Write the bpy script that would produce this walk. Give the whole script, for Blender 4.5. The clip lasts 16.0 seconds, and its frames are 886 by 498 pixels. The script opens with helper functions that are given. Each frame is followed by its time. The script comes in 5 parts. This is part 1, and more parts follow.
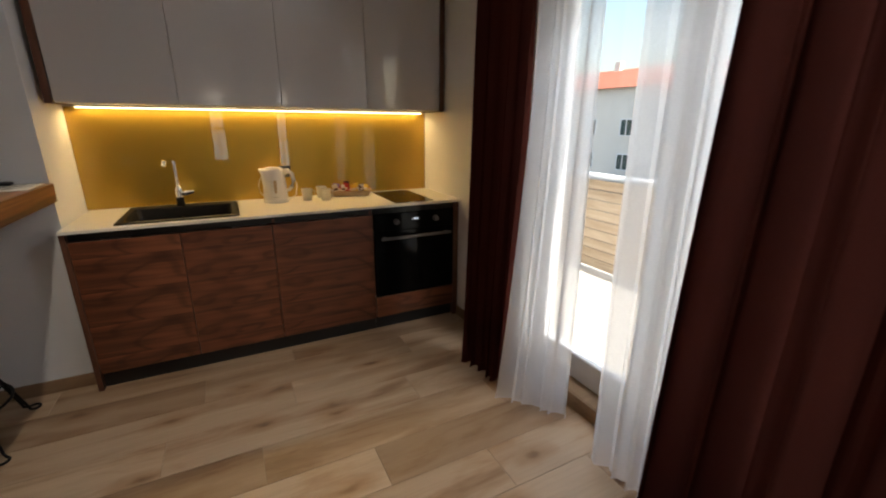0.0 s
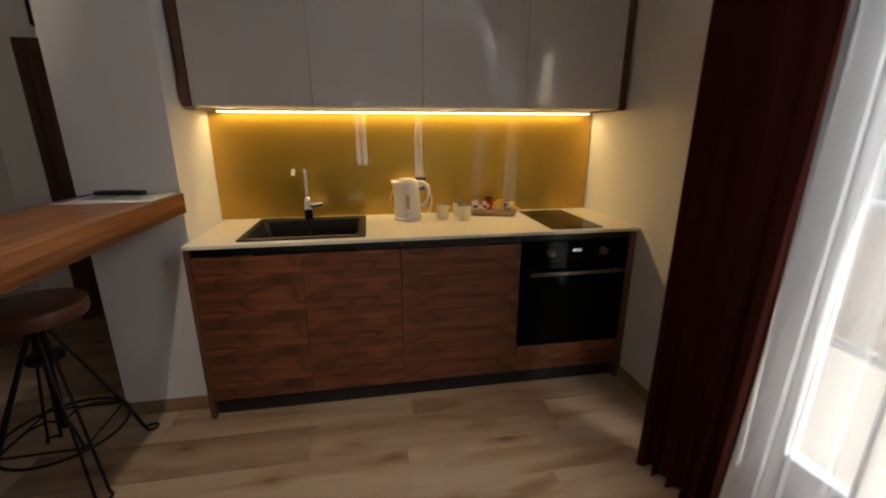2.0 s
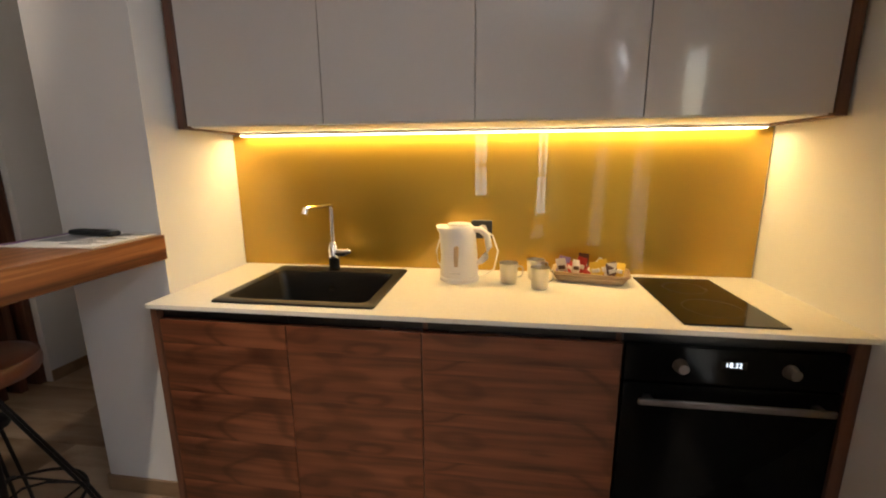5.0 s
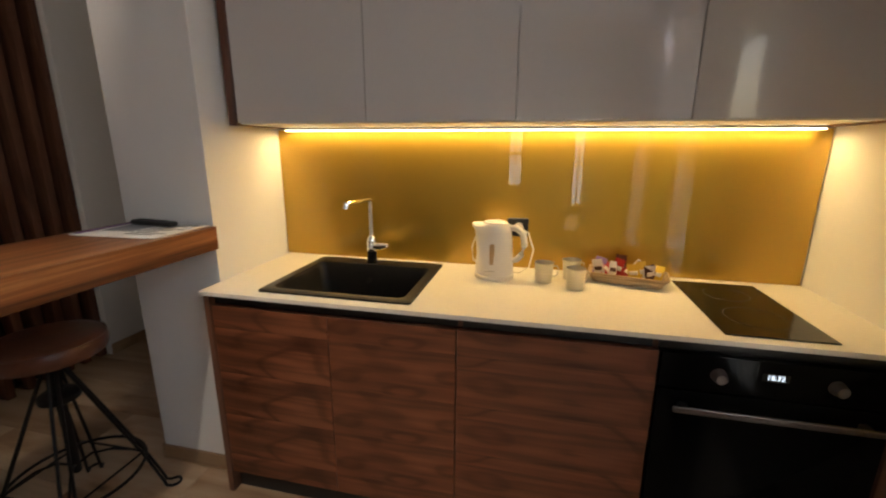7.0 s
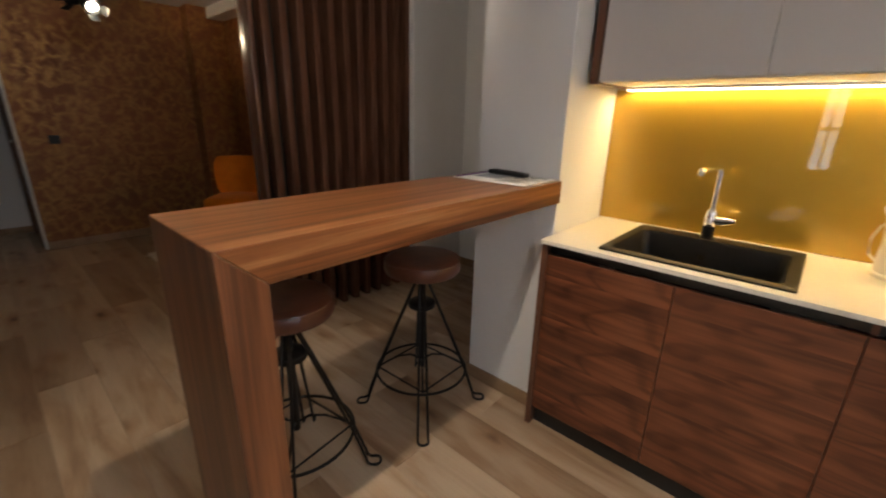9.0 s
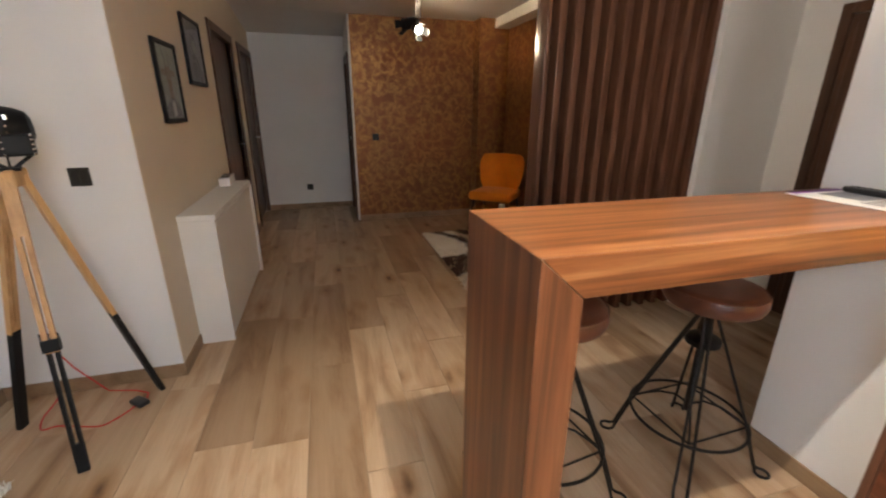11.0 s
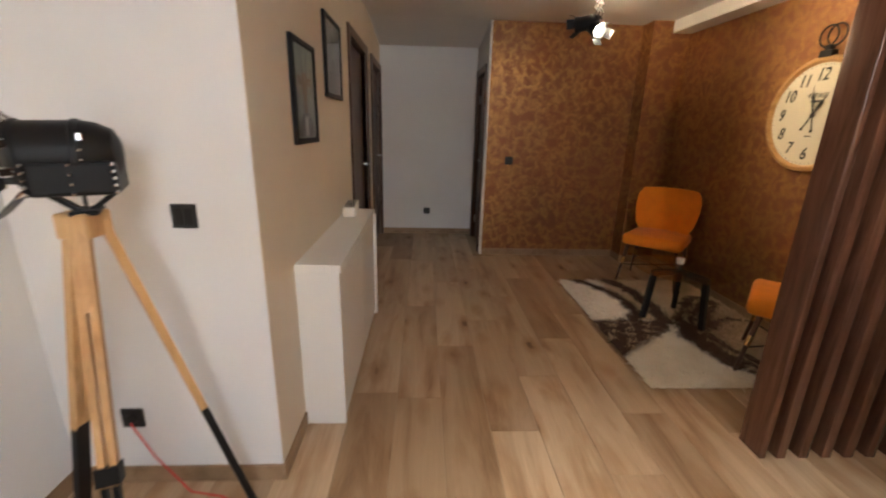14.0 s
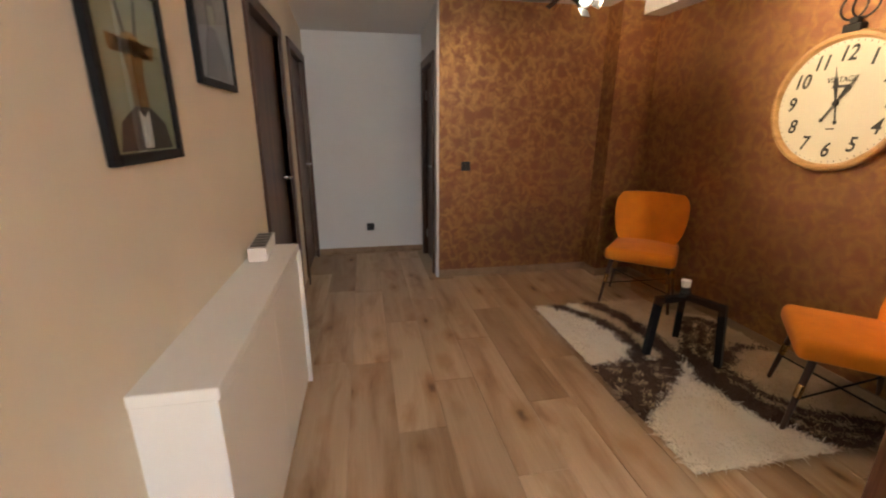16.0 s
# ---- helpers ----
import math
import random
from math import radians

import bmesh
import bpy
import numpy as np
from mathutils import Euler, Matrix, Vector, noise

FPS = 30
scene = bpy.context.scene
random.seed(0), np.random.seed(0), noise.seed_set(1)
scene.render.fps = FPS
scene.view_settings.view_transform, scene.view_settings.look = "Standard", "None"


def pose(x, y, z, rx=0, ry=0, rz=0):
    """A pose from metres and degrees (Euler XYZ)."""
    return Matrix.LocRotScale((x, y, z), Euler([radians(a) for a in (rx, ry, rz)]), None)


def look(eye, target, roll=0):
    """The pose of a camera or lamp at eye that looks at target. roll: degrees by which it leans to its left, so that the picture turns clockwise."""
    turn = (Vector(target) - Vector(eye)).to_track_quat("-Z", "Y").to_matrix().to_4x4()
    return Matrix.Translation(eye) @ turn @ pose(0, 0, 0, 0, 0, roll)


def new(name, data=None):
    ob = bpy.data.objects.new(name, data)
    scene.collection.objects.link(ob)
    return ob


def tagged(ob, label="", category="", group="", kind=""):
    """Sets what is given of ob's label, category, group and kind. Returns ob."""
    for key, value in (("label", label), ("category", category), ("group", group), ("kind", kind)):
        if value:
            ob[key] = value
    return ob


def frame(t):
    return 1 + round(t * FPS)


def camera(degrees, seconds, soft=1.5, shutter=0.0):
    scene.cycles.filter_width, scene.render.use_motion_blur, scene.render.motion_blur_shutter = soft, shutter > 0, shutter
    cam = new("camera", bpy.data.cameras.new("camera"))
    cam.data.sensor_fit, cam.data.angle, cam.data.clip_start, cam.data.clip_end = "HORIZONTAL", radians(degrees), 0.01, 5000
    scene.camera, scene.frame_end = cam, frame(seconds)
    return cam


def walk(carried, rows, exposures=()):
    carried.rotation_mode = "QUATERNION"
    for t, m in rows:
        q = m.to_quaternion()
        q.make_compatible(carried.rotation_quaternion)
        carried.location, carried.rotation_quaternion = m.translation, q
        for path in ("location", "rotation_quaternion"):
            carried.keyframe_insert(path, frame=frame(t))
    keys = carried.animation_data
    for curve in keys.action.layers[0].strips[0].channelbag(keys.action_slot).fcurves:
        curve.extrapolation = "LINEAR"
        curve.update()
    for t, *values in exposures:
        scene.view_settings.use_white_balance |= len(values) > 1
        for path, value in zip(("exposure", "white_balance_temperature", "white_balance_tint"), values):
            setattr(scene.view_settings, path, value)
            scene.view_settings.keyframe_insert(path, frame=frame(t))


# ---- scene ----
cam = camera(93.8, 16.0, 2.0, 0.4)
PATH = [
    (0, (0.166, 0.042, 1.408), (1.041, 1.747, 0.834), 0.4),
    (0.5, (0.175, 0.199, 1.384), (0.984, 1.938, 0.819), 0.8),
    (1, (0.15, 0.38, 1.393), (0.935, 2.128, 0.819), 0.9),
    (1.5, (0.145, 0.508, 1.423), (0.726, 2.332, 0.845), 0.6),
    (2, (0.224, 0.682, 1.388), (0.556, 2.577, 0.842), -0.0),
    (2.5, (0.299, 0.809, 1.388), (0.451, 2.724, 0.831), -0.7),
    (3, (0.344, 0.935, 1.373), (0.391, 2.855, 0.816), -1.2),
    (3.5, (0.355, 1.13, 1.368), (0.369, 3.052, 0.815), -1.3),
    (4, (0.407, 1.263, 1.371), (0.387, 3.183, 0.811), -1.3),
    (4.2, (0.456, 1.316, 1.341), (0.357, 3.244, 0.819), -0.8),
    (6.3, (0.685, 1.435, 1.438), (0.34, 3.369, 1.06), -0.2),
    (6.5, (0.655, 1.419, 1.425), (0.316, 3.35, 1.03), -0.1),
    (7, (0.588, 1.388, 1.419), (0.161, 3.283, 0.943), 0.3),
    (7.5, (0.383, 1.278, 1.427), (-0.072, 3.157, 0.915), 1.8),
    (8, (0.29, 1.238, 1.406), (-0.434, 3.025, 0.875), 1.7),
    (8.5, (0.228, 1.191, 1.374), (-0.781, 2.823, 0.811), 1.2),
    (9, (0.171, 1.148, 1.366), (-1.103, 2.562, 0.751), 1.4),
    (9.2, (0.173, 1.134, 1.356), (-1.189, 2.459, 0.731), 1.3),
    (11.3, (-0.038, 0.975, 1.386), (-1.886, 1.426, 0.767), 0.6),
    (11.5, (-0.078, 0.908, 1.398), (-1.938, 1.335, 0.8), 1.2),
    (12, (-0.152, 0.79, 1.389), (-2.053, 1.014, 0.808), 1.9),
    (12.5, (-0.26, 0.745, 1.38), (-2.168, 0.762, 0.78), 1.5),
    (13, (-0.472, 0.745, 1.362), (-2.369, 0.644, 0.736), 0.8),
    (13.3, (-0.568, 0.772, 1.374), (-2.47, 0.632, 0.771), 0.8),
    (13.5, (-0.641, 0.764, 1.379), (-2.548, 0.645, 0.788), 0.9),
    (14, (-0.837, 0.758, 1.391), (-2.753, 0.854, 0.824), 1.5),
    (14.5, (-1.032, 0.715, 1.393), (-2.936, 0.995, 0.851), 1.0),
    (15, (-1.215, 0.711, 1.369), (-3.118, 0.966, 0.809), 0.8),
    (15.2, (-1.309, 0.734, 1.372), (-3.212, 0.957, 0.8), -0.2),
    (15.5, (-1.456, 0.744, 1.382), (-3.362, 0.97, 0.82), 0.3),
    (16, (-1.627, 0.76, 1.386), (-3.514, 1.115, 0.826), 0.2),
]
EXPOSURES = [(0, 1.12), (1.0, 0.86), (1.5, 0.88), (2.0, 1.08), (2.6, 1.4), (3.5, 1.9), (4.2, 1.9), (6.3, 1.65), (7.0, 1.55), (8.0, 1.55), (9.0, 1.95), (9.2, 2.05), (11.3, 3.3), (12.5, 3.6), (13.5, 3.55), (14.5, 3.55), (15.0, 3.6), (16.0, 4.0)]
walk(cam, [(t, look(eye, target, roll)) for t, eye, target, roll in PATH], EXPOSURES)

# ---- light ----
world = bpy.data.worlds.new("world")
scene.world = world
world.use_nodes = True
wn = world.node_tree.nodes
sky = wn.new("ShaderNodeTexSky")
sky.sky_type = "NISHITA"
sky.sun_disc = False
sky.sun_elevation, sky.sun_rotation = radians(43), radians(173)
sky.air_density, sky.dust_density = 1.4, 3.0
world.node_tree.links.new(sky.outputs[0], wn["Background"].inputs[0])
wn["Background"].inputs[1].default_value = 0.15


def lamp(name, kind, energy, colour, m, **more):
    data = bpy.data.lights.new(name, kind)
    data.energy, data.color = energy, colour
    if "size" in more:
        data.shape, data.size, data.size_y = "RECTANGLE", more["size"][0], more["size"][1]
    if "radius" in more:
        data.shadow_soft_size = more["radius"]
    if "angle" in more:
        data.angle = radians(more["angle"])
    if "cone" in more:
        data.spot_size, data.spot_blend = radians(more["cone"]), more.get("blend", 0.5)
    ob = new(name, data)
    ob.matrix_world = m
    return ob


DAY, WARM, LED = (0.89, 0.94, 1.0), (1.0, 0.76, 0.48), (1.0, 0.68, 0.25)
lamp("sun", "SUN", 5.0, (1, 0.95, 0.88), look((0, 0, 0), (-0.09, 0.72, -0.69)), angle=1)
# sky light in the balcony door and in the two windows behind the walker
lamp("balcony_sky", "AREA", 12, DAY, look((2.0, 1.07, 2.40), (0.4, 1.07, 0.2)), size=(1.5, 0.35))
lamp("balcony_daylight", "AREA", 4.3, DAY, look((1.36, 1.1, 2.18), (-3.2, -0.6, 0.2)), size=(1.4, 0.2))
lamp("window_daylight", "AREA", 2.0, DAY, look((0.07, -4.82, 1.33), (0.07, 0, 1.33)), size=(0.36, 1.5))
lamp("window_daylight", "AREA", 2.4, DAY, look((1.43, -4.82, 1.15), (1.43, 0, 1.15)), size=(0.30, 1.9))
# strip under the wall cabinets
lamp("led_strip", "AREA", 2.5, LED, look((0.49, 3.155, 1.478), (0.49, 3.10, 0.9)), size=(2.14, 0.02))
# ceiling spot over the passage, spot heads over the seats, tripod spot
lamp("ceiling_spot", "SPOT", 17, (1, 0.90, 0.76), look((-0.285, 1.62, 2.30), (-0.50, 1.60, 0)), radius=0.02, cone=92, blend=0.5)
lamp("seat_spot", "SPOT", 7.2, WARM, look((-3.745, 1.915, 1.975), (-3.0, 3.3, 1.85)), radius=0.03, cone=110, blend=0.7)
lamp("screen_spot", "SPOT", 9, (1, 0.84, 0.66), look((-0.33, 1.545, 2.315), (-2.3, 3.10, 1.85)), radius=0.025, cone=60, blend=0.7)
lamp("ceiling_glow", "SPOT", 8, WARM, look((-3.83, 1.80, 2.18), (-4.0, 2.5, 2.62)), radius=0.04, cone=120, blend=0.6)
lamp("tripod_spot", "SPOT", 0.14, (1.0, 0.73, 0.44), look((-1.846, -0.206, 1.305), (-1.72, -0.6, 1.34)), radius=0.025, cone=150, blend=0.4)


# ---- materials ----
def mat(name, colour=(0.8, 0.8, 0.8), rough=0.5, metal=0.0, **more):
    m = bpy.data.materials.new(name)
    m.use_nodes = True
    b = m.node_tree.nodes["Principled BSDF"]
    b.inputs["Base Color"].default_value = (*colour, 1)
    b.inputs["Roughness"].default_value = rough
    b.inputs["Metallic"].default_value = metal
    for key, value in more.items():
        b.inputs[key.replace("_", " ")].default_value = value
    return m


def nodes_of(m):
    t = m.node_tree
    return t, t.nodes["Principled BSDF"]


def node(t, kind, **values):
    n = t.nodes.new("ShaderNode" + kind)
    for key, value in values.items():
        n.inputs[key].default_value = value
    return n


def ramp(t, source, stops):
    r = t.nodes.new("ShaderNodeValToRGB")
    while len(r.color_ramp.elements) < len(stops):
        r.color_ramp.elements.new(0.5)
    for e, (at, c) in zip(r.color_ramp.elements, stops):
        e.position, e.color = at, (*c, 1)
    t.links.new(source, r.inputs[0])
    return r.outputs[0]


def coords(t, scale=(1, 1, 1), shift=False, space="Object"):
    c = t.nodes.new("ShaderNodeTexCoord").outputs[space]
    mp = t.nodes.new("ShaderNodeMapping")
    mp.inputs["Scale"].default_value = scale
    t.links.new(c, mp.inputs[0])
    if shift:
        info = t.nodes.new("ShaderNodeObjectInfo")
        mul = t.nodes.new("ShaderNodeVectorMath")
        mul.operation = "MULTIPLY"
        comb = t.nodes.new("ShaderNodeCombineXYZ")
        for n in range(3):
            t.links.new(info.outputs["Random"], comb.inputs[n])
        t.links.new(comb.outputs[0], mul.inputs[0])
        mul.inputs[1].default_value = (37, 91, 53)
        t.links.new(mul.outputs[0], mp.inputs["Location"])
    return mp.outputs[0]


def bump(t, b, source, strength=0.2, distance=0.002):
    n = t.nodes.new("ShaderNodeBump")
    n.inputs["Strength"].default_value, n.inputs["Distance"].default_value = strength, distance
    t.links.new(source, n.inputs["Height"])
    t.links.new(n.outputs[0], b.inputs["Normal"])


def mixed(t, a, b, fac, how="MIX"):
    n = t.nodes.new("ShaderNodeMix")
    n.data_type, n.blend_type = "RGBA", how
    for socket, value in ((6, a), (7, b), (0, fac)):
        if isinstance(value, (int, float)):
            n.inputs[socket].default_value = value
        elif isinstance(value, tuple):
            n.inputs[socket].default_value = (*value, 1)
        else:
            t.links.new(value, n.inputs[socket])
    return n.outputs[2]


def noisy(t, v, scale, detail=4.0, rough=0.55, distort=0.0):
    n = node(t, "TexNoise", Scale=scale, Detail=detail, Roughness=rough, Distortion=distort)
    t.links.new(v, n.inputs["Vector"])
    return n.outputs[0]


def painted(name, colour, rough=0.75, grain=260, uneven=0.06):
    """Rolled wall paint: fine stipple, faint large-scale unevenness."""
    m = mat(name, colour, rough)
    t, b = nodes_of(m)
    v = coords(t)
    big = noisy(t, v, 1.6, 3)
    low = tuple(c * (1 - uneven) for c in colour)
    t.links.new(ramp(t, big, [(0.3, low), (0.7, colour)]), b.inputs["Base Color"])
    bump(t, b, noisy(t, v, grain, 2), 0.12, 0.001)
    return m


def timber(name, dark, mid, light, along="x", rough=0.4, streak=9.0, fine=1.0, shift=False, wavy=0.6, contrast=0.5, stretch=0.09, fibre=0.75):
    """Wood with long grain along one axis."""
    m = mat(name, mid, rough)
    t, b = nodes_of(m)
    across = streak
    scale = {"x": (across * stretch, across, across), "y": (across, across * stretch, across), "z": (across, across, across * stretch)}[along]
    v = coords(t, scale, shift)
    g = noisy(t, v, 1.0, 6, 0.6, wavy)
    fine_scale = {"x": (6, 180, 180), "y": (180, 6, 180), "z": (180, 180, 6)}[along]
    f = noisy(t, coords(t, tuple(s * fine for s in fine_scale), shift), 1.0, 3, 0.6)
    base = ramp(t, g, [(0.5 - contrast * 0.45, dark), (0.5, mid), (0.5 + contrast * 0.4, light)])
    shade = ramp(t, f, [(0.3, (0.80, 0.78, 0.76)), (0.6, (1, 1, 1))])
    t.links.new(mixed(t, base, shade, fibre, "MULTIPLY"), b.inputs["Base Color"])
    bump(t, b, f, 0.10, 0.0008)
    return m


def walnut_veneer(name):
    """Repeating walnut decor with flame figure: level lines of a stretched noise over long streaks."""
    m = mat(name, (0.14, 0.05, 0.024), 0.36)
    t, b = nodes_of(m)
    sep, comb = t.nodes.new("ShaderNodeSeparateXYZ"), t.nodes.new("ShaderNodeCombineXYZ")
    t.links.new(t.nodes.new("ShaderNodeTexCoord").outputs["Object"], sep.inputs[0])
    wrap = t.nodes.new("ShaderNodeMath")
    wrap.operation = "MODULO"
    wrap.inputs[1].default_value = 0.187
    t.links.new(sep.outputs["Z"], wrap.inputs[0])
    info = t.nodes.new("ShaderNodeObjectInfo")
    push = t.nodes.new("ShaderNodeMath")
    push.operation = "MULTIPLY"
    push.inputs[1].default_value = 23.0
    t.links.new(info.outputs["Random"], push.inputs[0])
    t.links.new(sep.outputs["X"], comb.inputs[0])
    t.links.new(push.outputs[0], comb.inputs[1])
    t.links.new(wrap.outputs[0], comb.inputs[2])

    def stretched(x, z, detail, distort=0.0):
        mp = t.nodes.new("ShaderNodeMapping")
        mp.inputs["Scale"].default_value = (x, 1, z)
        t.links.new(comb.outputs[0], mp.inputs[0])
        return noisy(t, mp.outputs[0], 1.0, detail, 0.5, distort)

    rings = t.nodes.new("ShaderNodeMath")
    rings.operation = "MULTIPLY"
    rings.inputs[1].default_value = 30.0
    t.links.new(stretched(2.2, 6.0, 1.0, 0.25), rings.inputs[0])
    wave = t.nodes.new("ShaderNodeMath")
    wave.operation = "SINE"
    t.links.new(rings.outputs[0], wave.inputs[0])
    half = t.nodes.new("ShaderNodeMath")
    half.operation = "MULTIPLY_ADD"
    half.inputs[1].default_value, half.inputs[2].default_value = 0.5, 0.5
    t.links.new(wave.outputs[0], half.inputs[0])
    base = ramp(t, stretched(1.1, 26, 4, 0.6), [(0.26, (0.085, 0.026, 0.012)), (0.48, (0.190, 0.062, 0.027)), (0.72, (0.270, 0.098, 0.043))])
    line = ramp(t, half.outputs[0], [(0.0, (0.55, 0.48, 0.44)), (0.22, (0.92, 0.90, 0.88)), (1.0, (1.05, 1.05, 1.05))])
    cloudy = ramp(t, stretched(1.8, 11, 2), [(0.34, (0.60, 0.55, 0.53)), (0.52, (1.05, 1.05, 1.05))])
    fine = noisy(t, coords(t, (7, 200, 200), True), 1.0, 3, 0.6)
    shade = ramp(t, fine, [(0.3, (0.78, 0.76, 0.74)), (0.6, (1, 1, 1))])
    c = mixed(t, mixed(t, mixed(t, base, line, 0.8, "MULTIPLY"), cloudy, 0.8, "MULTIPLY"), shade, 0.7, "MULTIPLY")
    t.links.new(c, b.inputs["Base Color"])
    bump(t, b, fine, 0.10, 0.0008)
    return m


M = {}
M["wall"] = painted("white wall paint", (0.80, 0.79, 0.79))
M["cream"] = painted("cream wall paint", (0.74, 0.65, 0.525), uneven=0.08)
M["ceiling"] = painted("ceiling paint", (0.80, 0.78, 0.76), 0.85)
M["walnut_h"] = walnut_veneer("walnut front")
M["walnut_v"] = timber("walnut panel", (0.045, 0.018, 0.010), (0.13, 0.052, 0.028), (0.19, 0.08, 0.044), "z", 0.4, 12)
# one wood in two tones: light on the top, shade on the leg coloured in
M["bar_y_lit"] = timber("lit bar wood", (0.060, 0.020, 0.009), (0.235, 0.085, 0.030), (0.43, 0.195, 0.080), "y", 0.28, 26, wavy=0.5, contrast=0.42, stretch=0.03)
M["bar_z_shaded"] = timber("shaded bar leg wood", (0.070, 0.025, 0.011), (0.175, 0.064, 0.027), (0.28, 0.112, 0.048), "z", 0.34, 26, wavy=0.5, contrast=0.45, stretch=0.03)
M["slat"] = timber("slat wood", (0.066, 0.028, 0.018), (0.125, 0.055, 0.034), (0.165, 0.076, 0.047), "z", 0.24, 20, shift=True)
# near-black colour puts the deep shade between the slats into their backing
M["slat_gap_shade"] = mat("slat backing in gap shade", (0.012, 0.007, 0.005), 0.8)
M["door"] = timber("dark door wood", (0.042, 0.019, 0.011), (0.092, 0.042, 0.023), (0.138, 0.066, 0.036), "z", 0.4, 14, shift=True)
M["pine"] = timber("pine", (0.48, 0.26, 0.10), (0.66, 0.40, 0.18), (0.74, 0.49, 0.25), "z", 0.42, 22)
M["chair_wood"] = timber("chair wood", (0.03, 0.015, 0.010), (0.07, 0.033, 0.020), (0.11, 0.05, 0.03), "z", 0.35, 25)
M["fence"] = timber("fence wood", (0.40, 0.28, 0.17), (0.56, 0.42, 0.28), (0.68, 0.54, 0.38), "y", 0.7, 14, shift=True)
M["black"] = mat("black satin metal", (0.009, 0.009, 0.010), 0.45, Specular_IOR_Level=0.25)
M["iron"] = mat("black iron", (0.018, 0.016, 0.015), 0.5, 0.6)
M["plinth"] = mat("black plinth", (0.010, 0.010, 0.011), 0.35)
M["chrome"] = mat("chrome", (0.86, 0.87, 0.88), 0.06, 1.0)
M["steel"] = mat("brushed steel", (0.62, 0.60, 0.57), 0.28, 1.0)
M["brass"] = mat("brass", (0.75, 0.53, 0.24), 0.25, 1.0)
M["oven_glass"] = mat("black oven glass", (0.003, 0.003, 0.003), 0.10, Specular_IOR_Level=0.07)
M["dark_steel"] = mat("dark brushed steel", (0.17, 0.15, 0.14), 0.38, 1.0)
M["hob"] = mat("hob glass", (0.005, 0.005, 0.005), 0.08, Specular_IOR_Level=0.3)
M["white_plastic"] = mat("white plastic", (0.82, 0.78, 0.74), 0.3)
M["switch"] = mat("black switch plastic", (0.02, 0.02, 0.022), 0.3)
M["gloss"] = mat("white gloss lacquer", (0.60, 0.565, 0.55), 0.16, 0.0, Coat_Weight=0.55, Coat_Roughness=0.03)
M["white_lacquer"] = painted("white board", (0.82, 0.80, 0.77), 0.42, 90, 0.03)
M["pvc"] = mat("white window frame", (0.85, 0.86, 0.88), 0.3)
M["paper"] = mat("white paper", (0.80, 0.79, 0.76), 0.7)
M["red"] = mat("red cable", (0.62, 0.025, 0.025), 0.5)
M["cable_white"] = mat("white cable", (0.78, 0.74, 0.68), 0.45)
M["clock_wood"] = timber("clock rim wood", (0.30, 0.15, 0.05), (0.46, 0.26, 0.10), (0.55, 0.34, 0.15), "x", 0.45, 20)
M["clock_face"] = painted("clock face", (0.58, 0.53, 0.41), 0.6, 60, 0.08)
M["ink"] = mat("black print", (0.015, 0.013, 0.012), 0.6)
M["mount"] = painted("pale print", (0.42, 0.47, 0.36), 0.5, 40, 0.15)
M["mount_b"] = painted("grey print", (0.30, 0.30, 0.33), 0.5, 40, 0.3)
M["print_tan"] = painted("tan print", (0.42, 0.24, 0.07), 0.5, 60, 0.5)
M["print_grey"] = painted("dark print", (0.07, 0.06, 0.065), 0.5, 60, 0.3)
M["terrace"] = painted("terrace tile", (0.60, 0.56, 0.50), 0.6, 80, 0.1)
M["house_wall"] = painted("house render", (0.84, 0.80, 0.75), 0.85, 50, 0.12)
M["roof"] = painted("clay roof", (0.42, 0.15, 0.09), 0.85, 30, 0.3)
M["far_glass"] = mat("far window glass", (0.05, 0.08, 0.08), 0.08)
M["ground"] = painted("ground", (0.22, 0.21, 0.18), 0.9, 8, 0.4)
M["grout"] = mat("joint", (0.40, 0.30, 0.20), 0.8)
M["sachet_red"] = mat("red sachet", (0.45, 0.03, 0.02), 0.3)
M["sachet_yellow"] = mat("yellow sachet", (0.75, 0.50, 0.05), 0.3)
M["sachet_brown"] = mat("brown sachet", (0.10, 0.04, 0.02), 0.3)
M["sachet_white"] = mat("white sachet", (0.75, 0.70, 0.62), 0.35)
M["sachet_purple"] = mat("violet sachet", (0.30, 0.20, 0.42), 0.35)
M["purple"] = mat("violet print", (0.16, 0.05, 0.22), 0.5)


def emitting(name, colour, strength):
    m = mat(name, colour, 0.5)
    _, b = nodes_of(m)
    b.inputs["Emission Color"].default_value = (*colour, 1)
    b.inputs["Emission Strength"].default_value = strength
    return m


M["led"] = emitting("led diffuser", (1, 0.80, 0.45), 3.6)
M["bulb"] = emitting("lit bulb", (1, 0.86, 0.62), 16)
M["digits"] = emitting("lit display", (0.75, 0.85, 1), 0.5)


